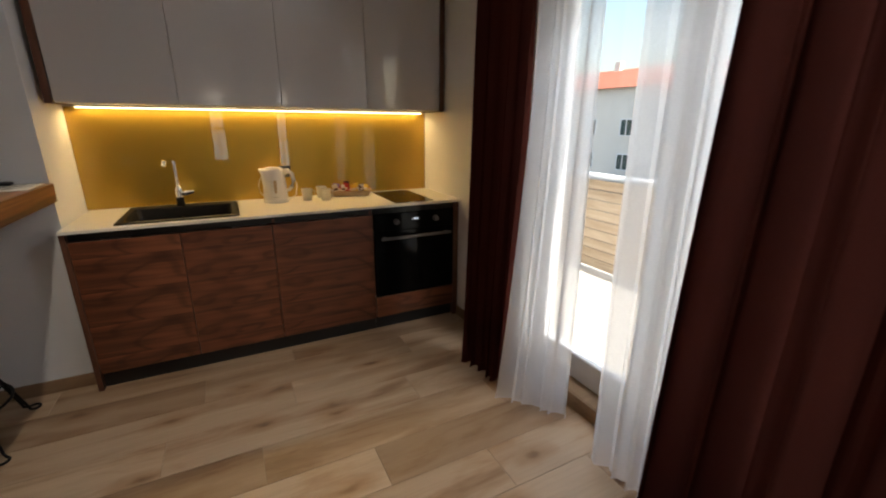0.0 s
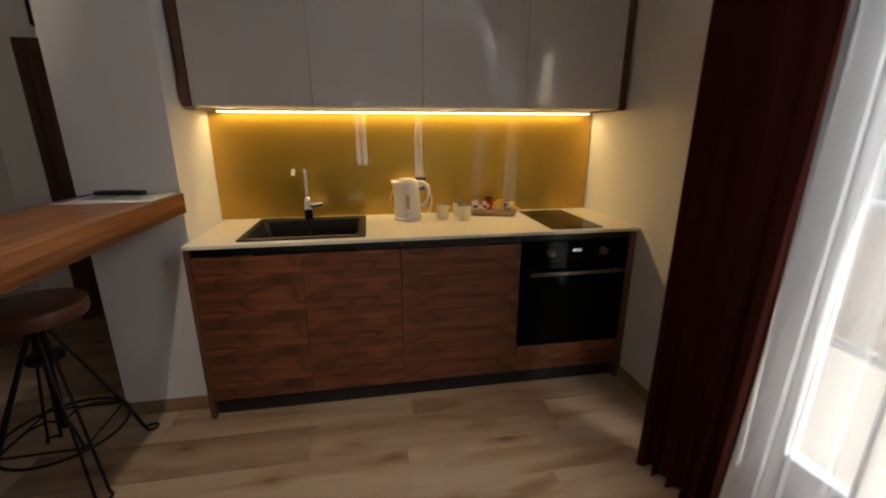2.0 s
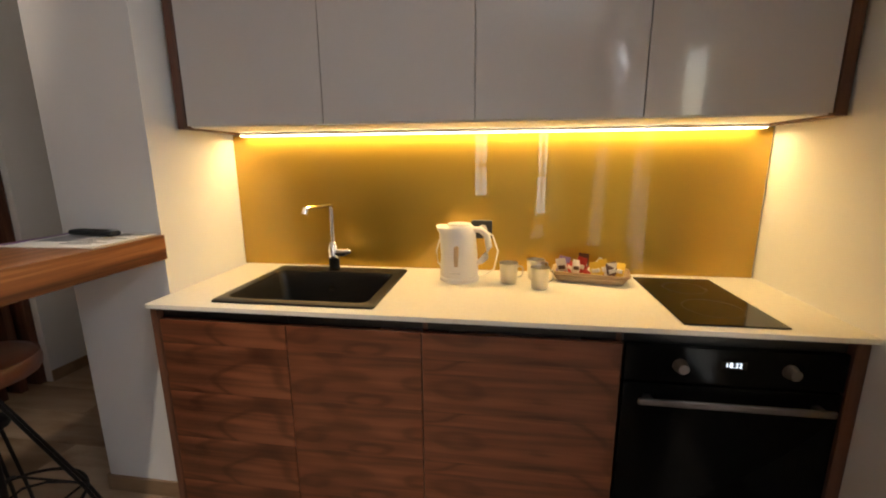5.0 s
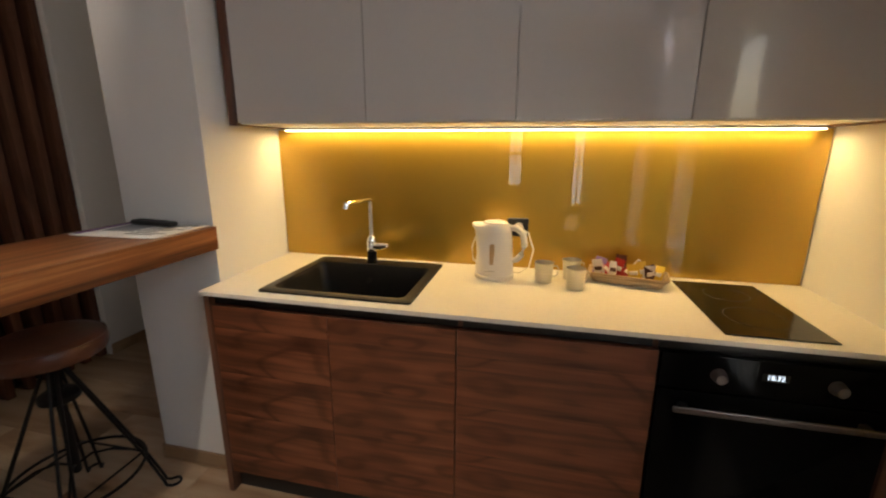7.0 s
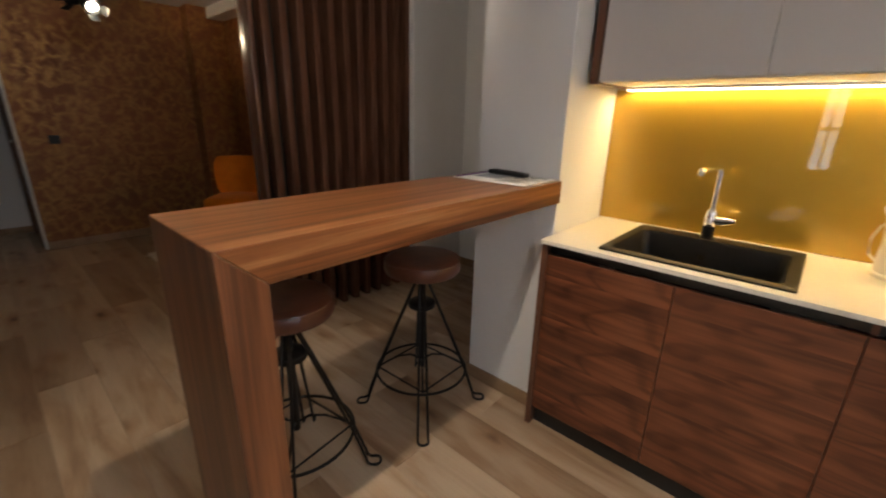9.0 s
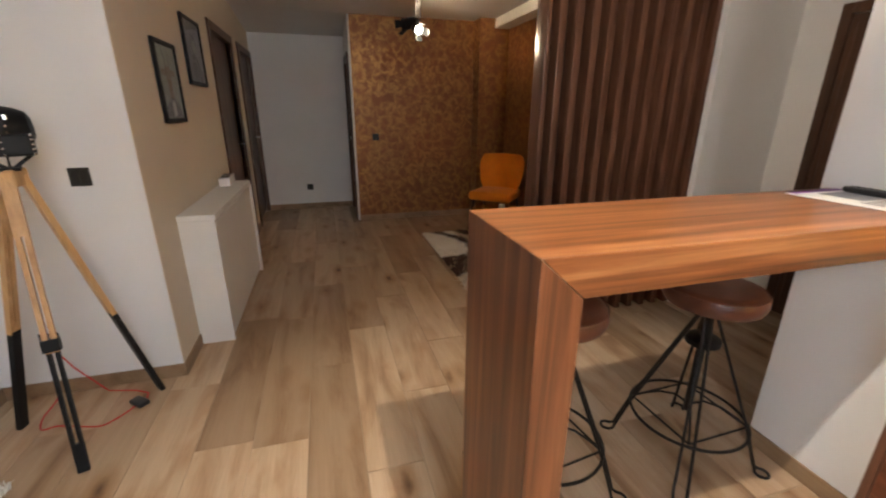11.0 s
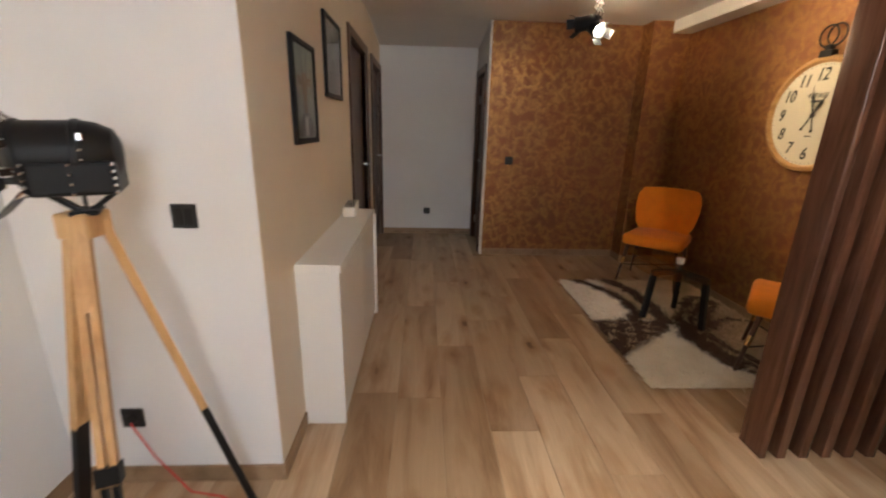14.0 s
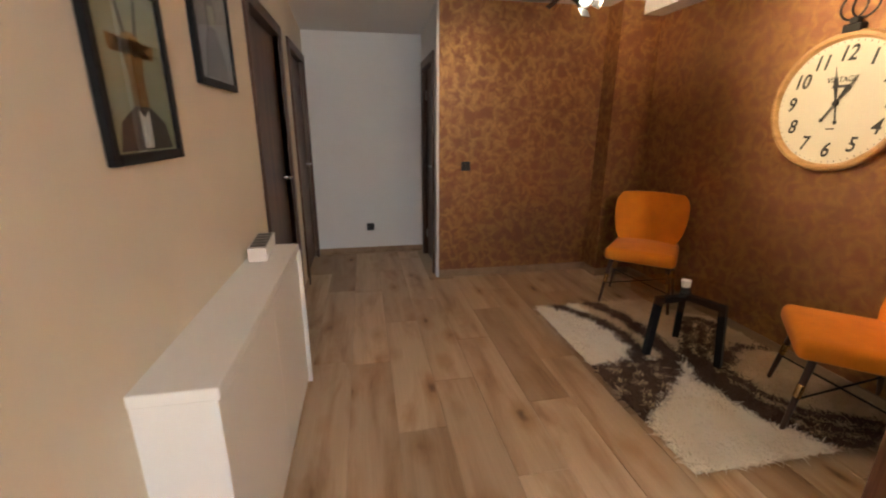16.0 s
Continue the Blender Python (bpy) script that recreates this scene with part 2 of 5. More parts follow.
def glass(name, tint=(1, 1, 1), rough=0.0, mirror=0.8):
    """Thin clear sheet: light passes straight, with mirror gloss by Fresnel."""
    m = bpy.data.materials.new(name)
    m.use_nodes = True
    t = m.node_tree
    t.nodes.remove(t.nodes["Principled BSDF"])
    clear, gloss, mix = node(t, "BsdfTransparent"), node(t, "BsdfGlossy", Roughness=rough), t.nodes.new("ShaderNodeMixShader")
    clear.inputs[0].default_value = (*tint, 1)
    facing = node(t, "LayerWeight", Blend=0.5).outputs["Facing"]
    power = t.nodes.new("ShaderNodeMath")
    power.operation = "POWER"
    power.inputs[1].default_value = 4.0
    t.links.new(facing, power.inputs[0])
    lift = t.nodes.new("ShaderNodeMath")
    lift.operation = "MULTIPLY_ADD"
    lift.inputs[1].default_value, lift.inputs[2].default_value = mirror, 0.03
    t.links.new(power.outputs[0], lift.inputs[0])
    t.links.new(lift.outputs[0], mix.inputs[0])
    t.links.new(clear.outputs[0], mix.inputs[1])
    t.links.new(gloss.outputs[0], mix.inputs[2])
    t.links.new(mix.outputs[0], t.nodes["Material Output"].inputs[0])
    return m


M["glass"] = glass("clear glass", (0.98, 0.99, 0.98))
M["table_glass"] = glass("smoked table glass", (0.95, 0.94, 0.92), 0.0, 0.30)


def make_floor_wood():
    m = timber("oak floor tile", (0.37, 0.25, 0.15), (0.55, 0.40, 0.265), (0.65, 0.50, 0.35), "x", 0.42, 7, 0.6, True, 0.7, 0.75, 0.09, 0.35)
    t, b = nodes_of(m)
    old = b.inputs["Base Color"].links[0].from_socket
    info = t.nodes.new("ShaderNodeObjectInfo")
    tone = ramp(t, info.outputs["Random"], [(0.0, (0.64, 0.57, 0.50)), (0.25, (0.88, 0.85, 0.82)), (1.0, (1.14, 1.14, 1.14))])
    warped = t.nodes.new("ShaderNodeVectorMath")
    warped.operation = "MULTIPLY_ADD"
    wob = node(t, "TexNoise", Scale=9.0, Detail=3.0)
    t.links.new(coords(t, (1, 1, 1), True), wob.inputs["Vector"])
    t.links.new(wob.outputs["Color"], warped.inputs[0])
    warped.inputs[1].default_value = (0.28, 0.28, 0.0)
    t.links.new(coords(t, (2.6, 6.0, 1), True), warped.inputs[2])
    vor = node(t, "TexVoronoi", Scale=1.0)
    t.links.new(warped.outputs[0], vor.inputs["Vector"])
    keep = ramp(t, noisy(t, coords(t, (1.3, 2.6, 1), True), 1.0, 2), [(0.38, (0,) * 3), (0.48, (1,) * 3)])
    knot = ramp(t, vor.outputs["Distance"], [(0.03, (0.22, 0.14, 0.085)), (0.10, (0.52, 0.40, 0.29)), (0.17, (0.80, 0.70, 0.59)), (0.40, (1, 1, 1))])
    knot = mixed(t, (1, 1, 1), knot, keep)
    soft = noisy(t, coords(t, (1.4, 6.5, 1), True), 1.0, 5, 0.6, 0.6)
    stain = ramp(t, soft, [(0.30, (0.52, 0.38, 0.27)), (0.41, (0.82, 0.73, 0.64)), (0.52, (1, 1, 1))])
    c = mixed(t, mixed(t, mixed(t, old, tone, 1.0, "MULTIPLY"), knot, 0.95, "MULTIPLY"), stain, 0.72, "MULTIPLY")
    t.links.new(c, b.inputs["Base Color"])
    rr = ramp(t, soft, [(0.3, (0.36,) * 3), (0.7, (0.50,) * 3)])
    t.links.new(rr, b.inputs["Roughness"])
    return m


M["floor"] = make_floor_wood()
M["skirting"] = timber("oak tile skirting", (0.20, 0.12, 0.06), (0.33, 0.215, 0.125), (0.40, 0.27, 0.165), "x", 0.45, 7)


def make_wallpaper():
    """Brown paper with a gold, metallic print that runs like veins between leaf-shaped brown islands."""
    m = mat("brown gold wallpaper", (0.16, 0.06, 0.02), 0.55)
    t, b = nodes_of(m)
    v = coords(t)
    warp = node(t, "TexNoise", Scale=11.0, Detail=2.0)
    t.links.new(v, warp.inputs["Vector"])
    off = t.nodes.new("ShaderNodeVectorMath")
    off.operation = "MULTIPLY_ADD"
    t.links.new(warp.outputs["Color"], off.inputs[0])
    off.inputs[1].default_value = (0.11, 0.11, 0.11)
    t.links.new(v, off.inputs[2])
    vor = node(t, "TexVoronoi", Scale=9.5)
    vor.feature = "DISTANCE_TO_EDGE"
    t.links.new(off.outputs[0], vor.inputs["Vector"])
    vein = ramp(t, vor.outputs["Distance"], [(0.02, (1,) * 3), (0.34, (0,) * 3)])
    fill = ramp(t, noisy(t, off.outputs[0], 15, 2, 0.5, 0.6), [(0.32, (0.0,) * 3), (0.60, (1,) * 3)])
    mask = mixed(t, vein, fill, 1.0, "MULTIPLY")
    big = noisy(t, v, 1.3, 3)
    ground = ramp(t, big, [(0.3, (0.190, 0.072, 0.026)), (0.7, (0.250, 0.098, 0.036))])
    t.links.new(mixed(t, ground, (0.40, 0.212, 0.080), mask), b.inputs["Base Color"])
    t.links.new(ramp(t, mask, [(0, (0.20,) * 3), (1, (0.85,) * 3)]), b.inputs["Metallic"])
    t.links.new(ramp(t, mask, [(0, (0.52,) * 3), (1, (0.38,) * 3)]), b.inputs["Roughness"])
    bump(t, b, mask, 0.2, 0.001)
    return m


M["wallpaper"] = make_wallpaper()


def make_gold():
    """Gold back-painted glass."""
    m = mat("gold glass", (0.53, 0.328, 0.044), 0.40, 0.85, Coat_Weight=1.0, Coat_Roughness=0.02, Coat_IOR=1.5)
    t, b = nodes_of(m)
    bump(t, b, noisy(t, coords(t), 420, 2), 0.05, 0.0005)
    return m


M["gold"] = make_gold()


def make_worktop():
    m = mat("pale worktop", (0.74, 0.70, 0.62), 0.38)
    t, b = nodes_of(m)
    t.links.new(ramp(t, noisy(t, coords(t), 90, 5), [(0.3, (0.72, 0.68, 0.60)), (0.65, (0.76, 0.72, 0.64))]), b.inputs["Base Color"])
    return m


M["worktop"] = make_worktop()


def make_granite():
    m = mat("black granite composite", (0.014, 0.013, 0.012), 0.42)
    t, b = nodes_of(m)
    g = noisy(t, coords(t), 500, 2)
    t.links.new(ramp(t, g, [(0.45, (0.011, 0.010, 0.010)), (0.75, (0.035, 0.03, 0.026))]), b.inputs["Base Color"])
    bump(t, b, g, 0.2, 0.0006)
    return m


M["granite"] = make_granite()
nodes_of(M["granite"])[1].inputs["Specular IOR Level"].default_value = 0.25


def make_leather():
    m = mat("brown leather", (0.13, 0.042, 0.022), 0.38)
    t, b = nodes_of(m)
    v = coords(t)
    t.links.new(ramp(t, noisy(t, v, 9, 4), [(0.3, (0.060, 0.018, 0.010)), (0.7, (0.130, 0.043, 0.023))]), b.inputs["Base Color"])
    vor = node(t, "TexVoronoi", Scale=160.0)
    t.links.new(v, vor.inputs["Vector"])
    bump(t, b, vor.outputs["Distance"], 0.2, 0.001)
    return m


M["leather"] = make_leather()


def fabric(name, colour, dark, rough=0.9, sheen=0.1, scale=340):
    m = mat(name, colour, rough, Sheen_Weight=sheen, Sheen_Roughness=0.4)
    t, b = nodes_of(m)
    v = coords(t)
    t.links.new(ramp(t, noisy(t, v, 6, 4), [(0.3, dark), (0.7, colour)]), b.inputs["Base Color"])
    bump(t, b, noisy(t, v, scale, 2), 0.25, 0.001)
    return m


M["velvet"] = fabric("orange velvet", (0.78, 0.250, 0.007), (0.64, 0.185, 0.006))
M["shag"] = fabric("cream shag", (0.88, 0.85, 0.80), (0.78, 0.74, 0.68), 0.95, 0.3)
M["shag_cream"] = fabric("cream pile", (0.97, 0.91, 0.80), (0.90, 0.82, 0.69), 0.95, 0.0)
M["shag_tan"] = fabric("tan pile", (0.70, 0.54, 0.37), (0.57, 0.43, 0.28), 0.95, 0.0)
M["shag_brown"] = fabric("dark brown pile", (0.125, 0.072, 0.050), (0.075, 0.042, 0.029), 0.95, 0.0)
M["sofa"] = fabric("dark red brown cloth", (0.11, 0.030, 0.018), (0.07, 0.02, 0.013))
M["wicker"] = timber("wicker", (0.30, 0.19, 0.09), (0.50, 0.36, 0.20), (0.62, 0.47, 0.29), "x", 0.6, 60)


def cloth(name, colour, through_light, clear=0.0):
    """Thin cloth that lets part of the light through."""
    m = bpy.data.materials.new(name)
    m.use_nodes = True
    t = m.node_tree
    out = t.nodes["Material Output"]
    t.nodes.remove(t.nodes["Principled BSDF"])
    weave = noisy(t, coords(t, (1, 1, 0.25)), 420, 2)
    tint = ramp(t, weave, [(0.35, tuple(c * 0.93 for c in colour)), (0.65, colour)])
    d, tr = node(t, "BsdfDiffuse"), node(t, "BsdfTranslucent")
    t.links.new(tint, d.inputs[0])
    t.links.new(tint, tr.inputs[0])
    mix = t.nodes.new("ShaderNodeMixShader")
    mix.inputs[0].default_value = through_light
    t.links.new(d.outputs[0], mix.inputs[1])
    t.links.new(tr.outputs[0], mix.inputs[2])
    end = mix.outputs[0]
    if clear:
        clr = node(t, "BsdfTransparent")
        m2 = t.nodes.new("ShaderNodeMixShader")
        m2.inputs[0].default_value = clear
        t.links.new(end, m2.inputs[1])
        t.links.new(clr.outputs[0], m2.inputs[2])
        end = m2.outputs[0]
    t.links.new(end, out.inputs[0])
    return m


M["curtain"] = cloth("wine brown curtain", (0.088, 0.024, 0.018), 0.42)
M["sheer"] = cloth("white sheer", (0.96, 0.96, 0.97), 0.84, 0.29)


# ---- mesh helpers ----
def mesh_ob(name, bm, material, smooth=False):
    me = bpy.data.meshes.new(name)
    bmesh.ops.recalc_face_normals(bm, faces=bm.faces)
    bm.to_mesh(me)
    bm.free()
    if smooth:
        me.shade_smooth()
        me.set_sharp_from_angle(angle=radians(38))
    me.materials.append(material)
    return new(name, me)


def part(name, bm, material, parent, label="", smooth=False):
    ob = mesh_ob(name, bm, material, smooth)
    ob.parent = parent
    if label:
        tagged(ob, label=label)
    return ob


def thing(name, label, category, at=(0, 0, 0), turn=0, group=""):
    ob = new(name)
    ob.matrix_world = pose(*at, 0, 0, turn)
    ob.empty_display_size = 0.1
    return tagged(ob, label, category, group)


def B(*boxes, bevel=0.0, seg=1):
    """A mesh of boxes, each x0, x1, y0, y1, z0, z1, with bevelled edges."""
    bm = bmesh.new()
    for x0, x1, y0, y1, z0, z1 in boxes:
        one = bmesh.ops.create_cube(bm, size=1, matrix=Matrix.Translation(((x0 + x1) / 2, (y0 + y1) / 2, (z0 + z1) / 2)) @ Matrix.Diagonal((x1 - x0, y1 - y0, z1 - z0, 1)))
        if bevel:
            edges = {e for v in one["verts"] for e in v.link_edges}
            bmesh.ops.bevel(bm, geom=list(edges), offset=bevel, segments=seg, profile=0.5, affect="EDGES")
    return bm


def tube(bm, points, radius, seg=8, closed=False):
    """A round bar along points; radius is one number or one for each point."""
    pts = [Vector(p) for p in points]
    radii = radius if isinstance(radius, (list, tuple)) else [radius] * len(pts)
    rings, n = [], len(pts)
    up = Vector((0, 0, 1))
    for i, p in enumerate(pts):
        a = pts[(i - 1) % n] if closed or i else p
        b = pts[(i + 1) % n] if closed or i < n - 1 else p
        d = (b - a).normalized()
        side = d.cross(up)
        side = side.normalized() if side.length > 0.05 else d.cross(Vector((1, 0, 0))).normalized()
        top = side.cross(d).normalized()
        rings.append([bm.verts.new(p + radii[i] * (math.cos(k) * side + math.sin(k) * top)) for k in [2 * math.pi * s / seg for s in range(seg)]])
    for i in range(n if closed else n - 1):
        r, q = rings[i], rings[(i + 1) % n]
        for s in range(seg):
            bm.faces.new((r[s], r[(s + 1) % seg], q[(s + 1) % seg], q[s]))
    if not closed:
        bm.faces.new(rings[0][::-1])
        bm.faces.new(rings[-1])
    return bm


def lathe(profile, seg=32, bm=None, at=(0, 0, 0)):
    """Turned shape round z from (radius, height) pairs; ends on the axis are closed."""
    bm = bm or bmesh.new()
    o = Vector(at)
    rings = []
    for r, z in profile:
        if r < 1e-6:
            rings.append([bm.verts.new(o + Vector((0, 0, z)))])
        else:
            rings.append([bm.verts.new(o + Vector((r * math.cos(2 * math.pi * s / seg), r * math.sin(2 * math.pi * s / seg), z))) for s in range(seg)])
    for a, b in zip(rings, rings[1:]):
        for s in range(seg):
            u = (s + 1) % seg
            if len(a) == 1 and len(b) > 1:
                bm.faces.new((a[0], b[u], b[s]))
            elif len(b) == 1 and len(a) > 1:
                bm.faces.new((a[s], a[u], b[0]))
            elif len(a) > 1:
                bm.faces.new((a[s], a[u], b[u], b[s]))
    return bm


def circle(cx, cy, r, z, n=24, a0=0.0, a1=2 * math.pi):
    return [(cx + r * math.cos(a0 + (a1 - a0) * k / n), cy + r * math.sin(a0 + (a1 - a0) * k / n), z) for k in range(n)]


def moved(bm, m):
    bmesh.ops.transform(bm, matrix=m, verts=bm.verts)
    return bm


def structure(name, bm, material, label="", category=""):
    return tagged(mesh_ob(name, bm, material), label, category, "", "structure")


def lettering(text, size, depth=0.001, bold=0.0, slant=0.0):
    """Flat letters as a mesh, centred, upright in the xz plane, facing -y."""
    curve = bpy.data.curves.new("text", "FONT")
    curve.body, curve.size, curve.extrude, curve.align_x, curve.align_y, curve.offset = text, size, depth, "CENTER", "CENTER", bold
    curve.shear = slant
    tmp = bpy.data.objects.new("text", curve)
    scene.collection.objects.link(tmp)
    me = bpy.data.meshes.new_from_object(tmp.evaluated_get(bpy.context.evaluated_depsgraph_get()))
    bm = bmesh.new()
    bm.from_mesh(me)
    bpy.data.objects.remove(tmp)
    bpy.data.meshes.remove(me)
    return moved(bm, pose(0, 0, 0, 90))


# ---- structure ----
TOP = 2.407
XE, YK, XP0, XP1, YP = 1.615, 3.20, -1.035, -0.62, 2.725
XW, YC, YL, XH, YH = -5.348, 3.30, 0.208, -6.288, 1.40
XS, YD = -2.25, 4.075


def wall(name, x0, x1, y0, y1, material, label, z0=-0.02, z1=TOP + 0.1):
    return structure(name, B((x0, x1, y0, y1, z0, z1)), M[material], label, "wall")


def wall_boxes(name, boxes, material, label):
    return structure(name, B(*boxes), M[material], label, "wall")


wall("wall_kitchen", XP1, XE + 0.25, YK, YK + 0.2, "wall", "white painted wall behind the kitchen niche")
wall("wall_pillar", XP0, XP1, YP, YD + 0.2, "wall", "white painted pillar beside the kitchenette")
wall("wall_door", XS, XP0, YD, YD + 0.0001 + 0.2, "wall", "white wall with the entrance door")
wall("wall_alcove", XS - 0.35, XS, 3.462, YD + 0.2, "wall", "white side wall of the entrance alcove")
wall("wall_clock", XW, -2.416, YC, YC + 0.2, "wallpaper", "brown and gold patterned wallpaper behind the clock")
wall("wall_west", XW - 0.18, XW, YH + 0.02, YC + 0.2, "wallpaper", "brown and gold patterned wallpaper beside the hallway")
wall("wall_corner", XW, -5.13, 2.93, YC, "wallpaper", "wallpapered corner column")
wall("wall_hall_end", XH - 0.2, XH, YL - 0.2, YH + 0.25, "wall", "white end wall of the hallway")
# hallway side with its opening
wall_boxes("wall_hall_north", [(XH, -6.22, YH, YH + 0.16, -0.02, 2.5), (-5.46, XW - 0.003, YH, YH + 0.16, -0.02, 2.5), (-6.22, -5.46, YH, YH + 0.16, 2.03, 2.5)], "wall", "white hallway wall with a door opening")
# long cream wall with two doors
D1, D2 = (-4.98, -4.13), (-6.22, -5.42)
wall_boxes("wall_long", [(D1[1], -2.222, YL - 0.25, YL, -0.02, 2.5), (D2[1], D1[0], YL - 0.25, YL, -0.02, 2.5), (XH, D2[0], YL - 0.25, YL, -0.02, 2.5),
                         (D1[0], D1[1], YL - 0.25, YL, 2.02, 2.5), (D2[0], D2[1], YL - 0.25, YL, 2.02, 2.5)], "cream", "cream painted wall with two dark doors")
wall("wall_lamp", -2.42, -2.218, -0.79, YL - 0.002, "wall", "white wall behind the tripod lamp")
wall("wall_return", -2.218, -1.795, -0.79, -0.592, "wall", "white wall return lit by the tripod lamp")
wall("wall_pier", -2.0, -1.795, -1.07, -0.79, "wall", "white pier beside the sofa")
wall("wall_living_west", -3.3, -3.1, -4.8, -0.79, "wall", "white wall of the living area")
wall("wall_living_side", -3.1, -2.0, -0.99, -0.79, "wall", "white wall of the living area")
# south wall with two windows
wall_boxes("wall_south", [(-3.3, -0.12, -4.8, -4.6, -0.02, 2.5), (0.26, 1.28, -4.8, -4.6, -0.02, 2.5), (1.59, XE + 0.25, -4.8, -4.6, -0.02, 2.5),
                          (-0.12, 0.26, -4.8, -4.6, -0.02, 0.55), (-0.12, 0.26, -4.8, -4.6, 2.1, 2.5), (1.28, 1.59, -4.8, -4.6, -0.02, 0.12), (1.28, 1.59, -4.8, -4.6, 2.1, 2.5)], "wall", "white wall with two bright windows")
# east wall with the balcony door
W0, W1, WT = 0.28, 1.86, 2.15
wall_boxes("wall_east", [(XE, XE + 0.25, W1, YK, -0.02, 2.5), (XE, XE + 0.25, -4.6, W0, -0.02, 2.5), (XE, XE + 0.25, W0, W1, WT, 2.5), (XE, XE + 0.25, W0, W1, -0.02, 0.075)], "wall", "white wall with the balcony door")
structure("ceiling", B((XW, XE + 0.25, YL, YD + 0.2, TOP, TOP + 0.12), (-3.3, XE + 0.25, -4.8, YL, TOP, TOP + 0.12)), M["ceiling"], "white painted ceiling", "ceiling")
bm = B((XH - 0.2, XW, YL - 0.2, YH + 0.018, TOP, TOP + 0.11))
for v in bm.verts:
    if v.co.z < TOP + 0.05 and v.co.x < XW - 0.5:
        v.co.z = 2.285
structure("ceiling_hall", bm, M["ceiling"], "white hallway ceiling falling slightly to the end", "ceiling")
structure("ceiling_beam", B((-5.13, -2.416, 3.12, YC, 2.30, TOP), bevel=0.004), M["ceiling"], "white boxed beam along the papered wall", "beam")
structure("floor", B((XH - 0.2, XE + 0.25, YL - 0.25, YD + 0.2, -0.15, -0.0035), (-3.3, XE + 0.25, -4.8, YL - 0.25, -0.15, -0.0035)), M["grout"], "oak-look plank tile floor with pale joints", "floor")


def skirting(x0, x1, y0, y1):
    structure("baseboard", B((x0, x1, y0, y1, 0.0, 0.073), bevel=0.0015), M["skirting"], "oak-look tile skirting along the wall", "baseboard")


S = 0.010
for box in [(XE - S, XE, W1, 2.66), (XP0, -0.607, YP - S, YP), (XP0 - S, XP0, YP - S, YD), (XS, XS + S, 3.462, YD), (XS + S, -2.01, YD - S, YD), (-5.13, -2.416, YC - S, YC),
            (-5.13, -5.13 + S, 2.93 - S, YC - S), (XW, -5.13, 2.93 - S, 2.93), (XW, XW + S, YH + 0.02, 2.93 - S), (XH, XH + S, YL, YH), (XH + S, D2[0] - 0.07, YL, YL + S), (D2[1] + 0.07, D1[0] - 0.07, YL, YL + S),
            (-4.06, -3.81, YL, YL + S), (-2.535, -2.218 + S, YL, YL + S), (-2.218, -2.218 + S, -0.592 + S, YL), (-2.218, -1.795 + S, -0.592, -0.592 + S), (-1.795, -1.795 + S, -1.07, -0.592)]:
    skirting(*box)


# ---- doors and windows ----
def door_in_wall(name, x0, x1, y_face, out, height, label, handle_at):
    """A dark wooden door with its casing, in a wall along x. out: +1 where the room lies at larger y."""
    d = tagged(new(name), label, "door", "", "structure")
    d.location = (x0, y_face, 0)
    w = x1 - x0
    s = out
    yb = lambda a, b: (min(a * s, b * s), max(a * s, b * s))
    part("frame", B((-0.07, 0.0, *yb(-0.20, 0.018), 0, height + 0.07), (w, w + 0.07, *yb(-0.20, 0.018), 0, height + 0.07), (0, w, *yb(-0.20, 0.018), height, height + 0.07), bevel=0.003), M["door"], d)
    part("leaf", B((0.004, w - 0.004, *yb(-0.075, -0.035), 0.008, height - 0.004), bevel=0.003), M["door"], d)
    hx = handle_at * w
    bm = tube(bmesh.new(), [(hx, -0.035 * s, 1.03), (hx, 0.015 * s, 1.03), (hx + (0.11 if handle_at < 0.5 else -0.11), 0.015 * s, 1.03)], 0.009)
    part("handle", bm, M["steel"], d, "brushed steel lever handle", True)
    for z in (0.25, height - 0.25):
        side = w - 0.012 if handle_at < 0.5 else 0.012
        bm = tube(bmesh.new(), [(side, -0.030 * s, z - 0.045), (side, -0.030 * s, z + 0.045)], 0.009)
        part("hinge", bm, M["steel"], d, "steel hinge", True)
    return d


door_in_wall("door_1", *D1, YL, 1, 2.0, "dark walnut interior door in a deep frame", 0.1)
door_in_wall("door_2", *D2, YL, 1, 2.0, "dark walnut interior door at the hallway's end", 0.1)
door_in_wall("door_3", -6.22 + 0.07, -5.46 - 0.07, YH, -1, 1.96, "dark walnut interior door opposite, in the hallway", 0.9)
# entrance door: stands on the face of its wall
entry = tagged(new("door_4"), "dark brown panelled entrance door with a moulded edge", "door", "", "structure")
entry.location = (-2.005, YD, 0)
part("frame", B((0, 0.06, -0.04, 0, 0, 1.97), (0.92, 0.98, -0.04, 0, 0, 1.97), (0.06, 0.92, -0.04, 0, 1.91, 1.97), bevel=0.004), M["door"], entry)
part("leaf", B((0.062, 0.918, -0.03, 0, 0.01, 1.908), (0.10, 0.88, -0.037, -0.03, 0.06, 1.86), bevel=0.003), M["door"], entry)
part("handle", tube(bmesh.new(), [(0.86, -0.03, 1.0), (0.86, -0.08, 1.0), (0.75, -0.08, 1.0)], 0.009), M["steel"], entry, "steel lever handle", True)
panel = thing("fuse_box", "dark fuse box on the white wall above the door", "fuse box", (-1.86, YD, 2.04))
part("body", B((0, 0.5, -0.06, 0, 0, 0.30), bevel=0.004), M["black"], panel)
part("cover", B((0.02, 0.48, -0.066, -0.06, 0.02, 0.28), bevel=0.002), M["switch"], panel)


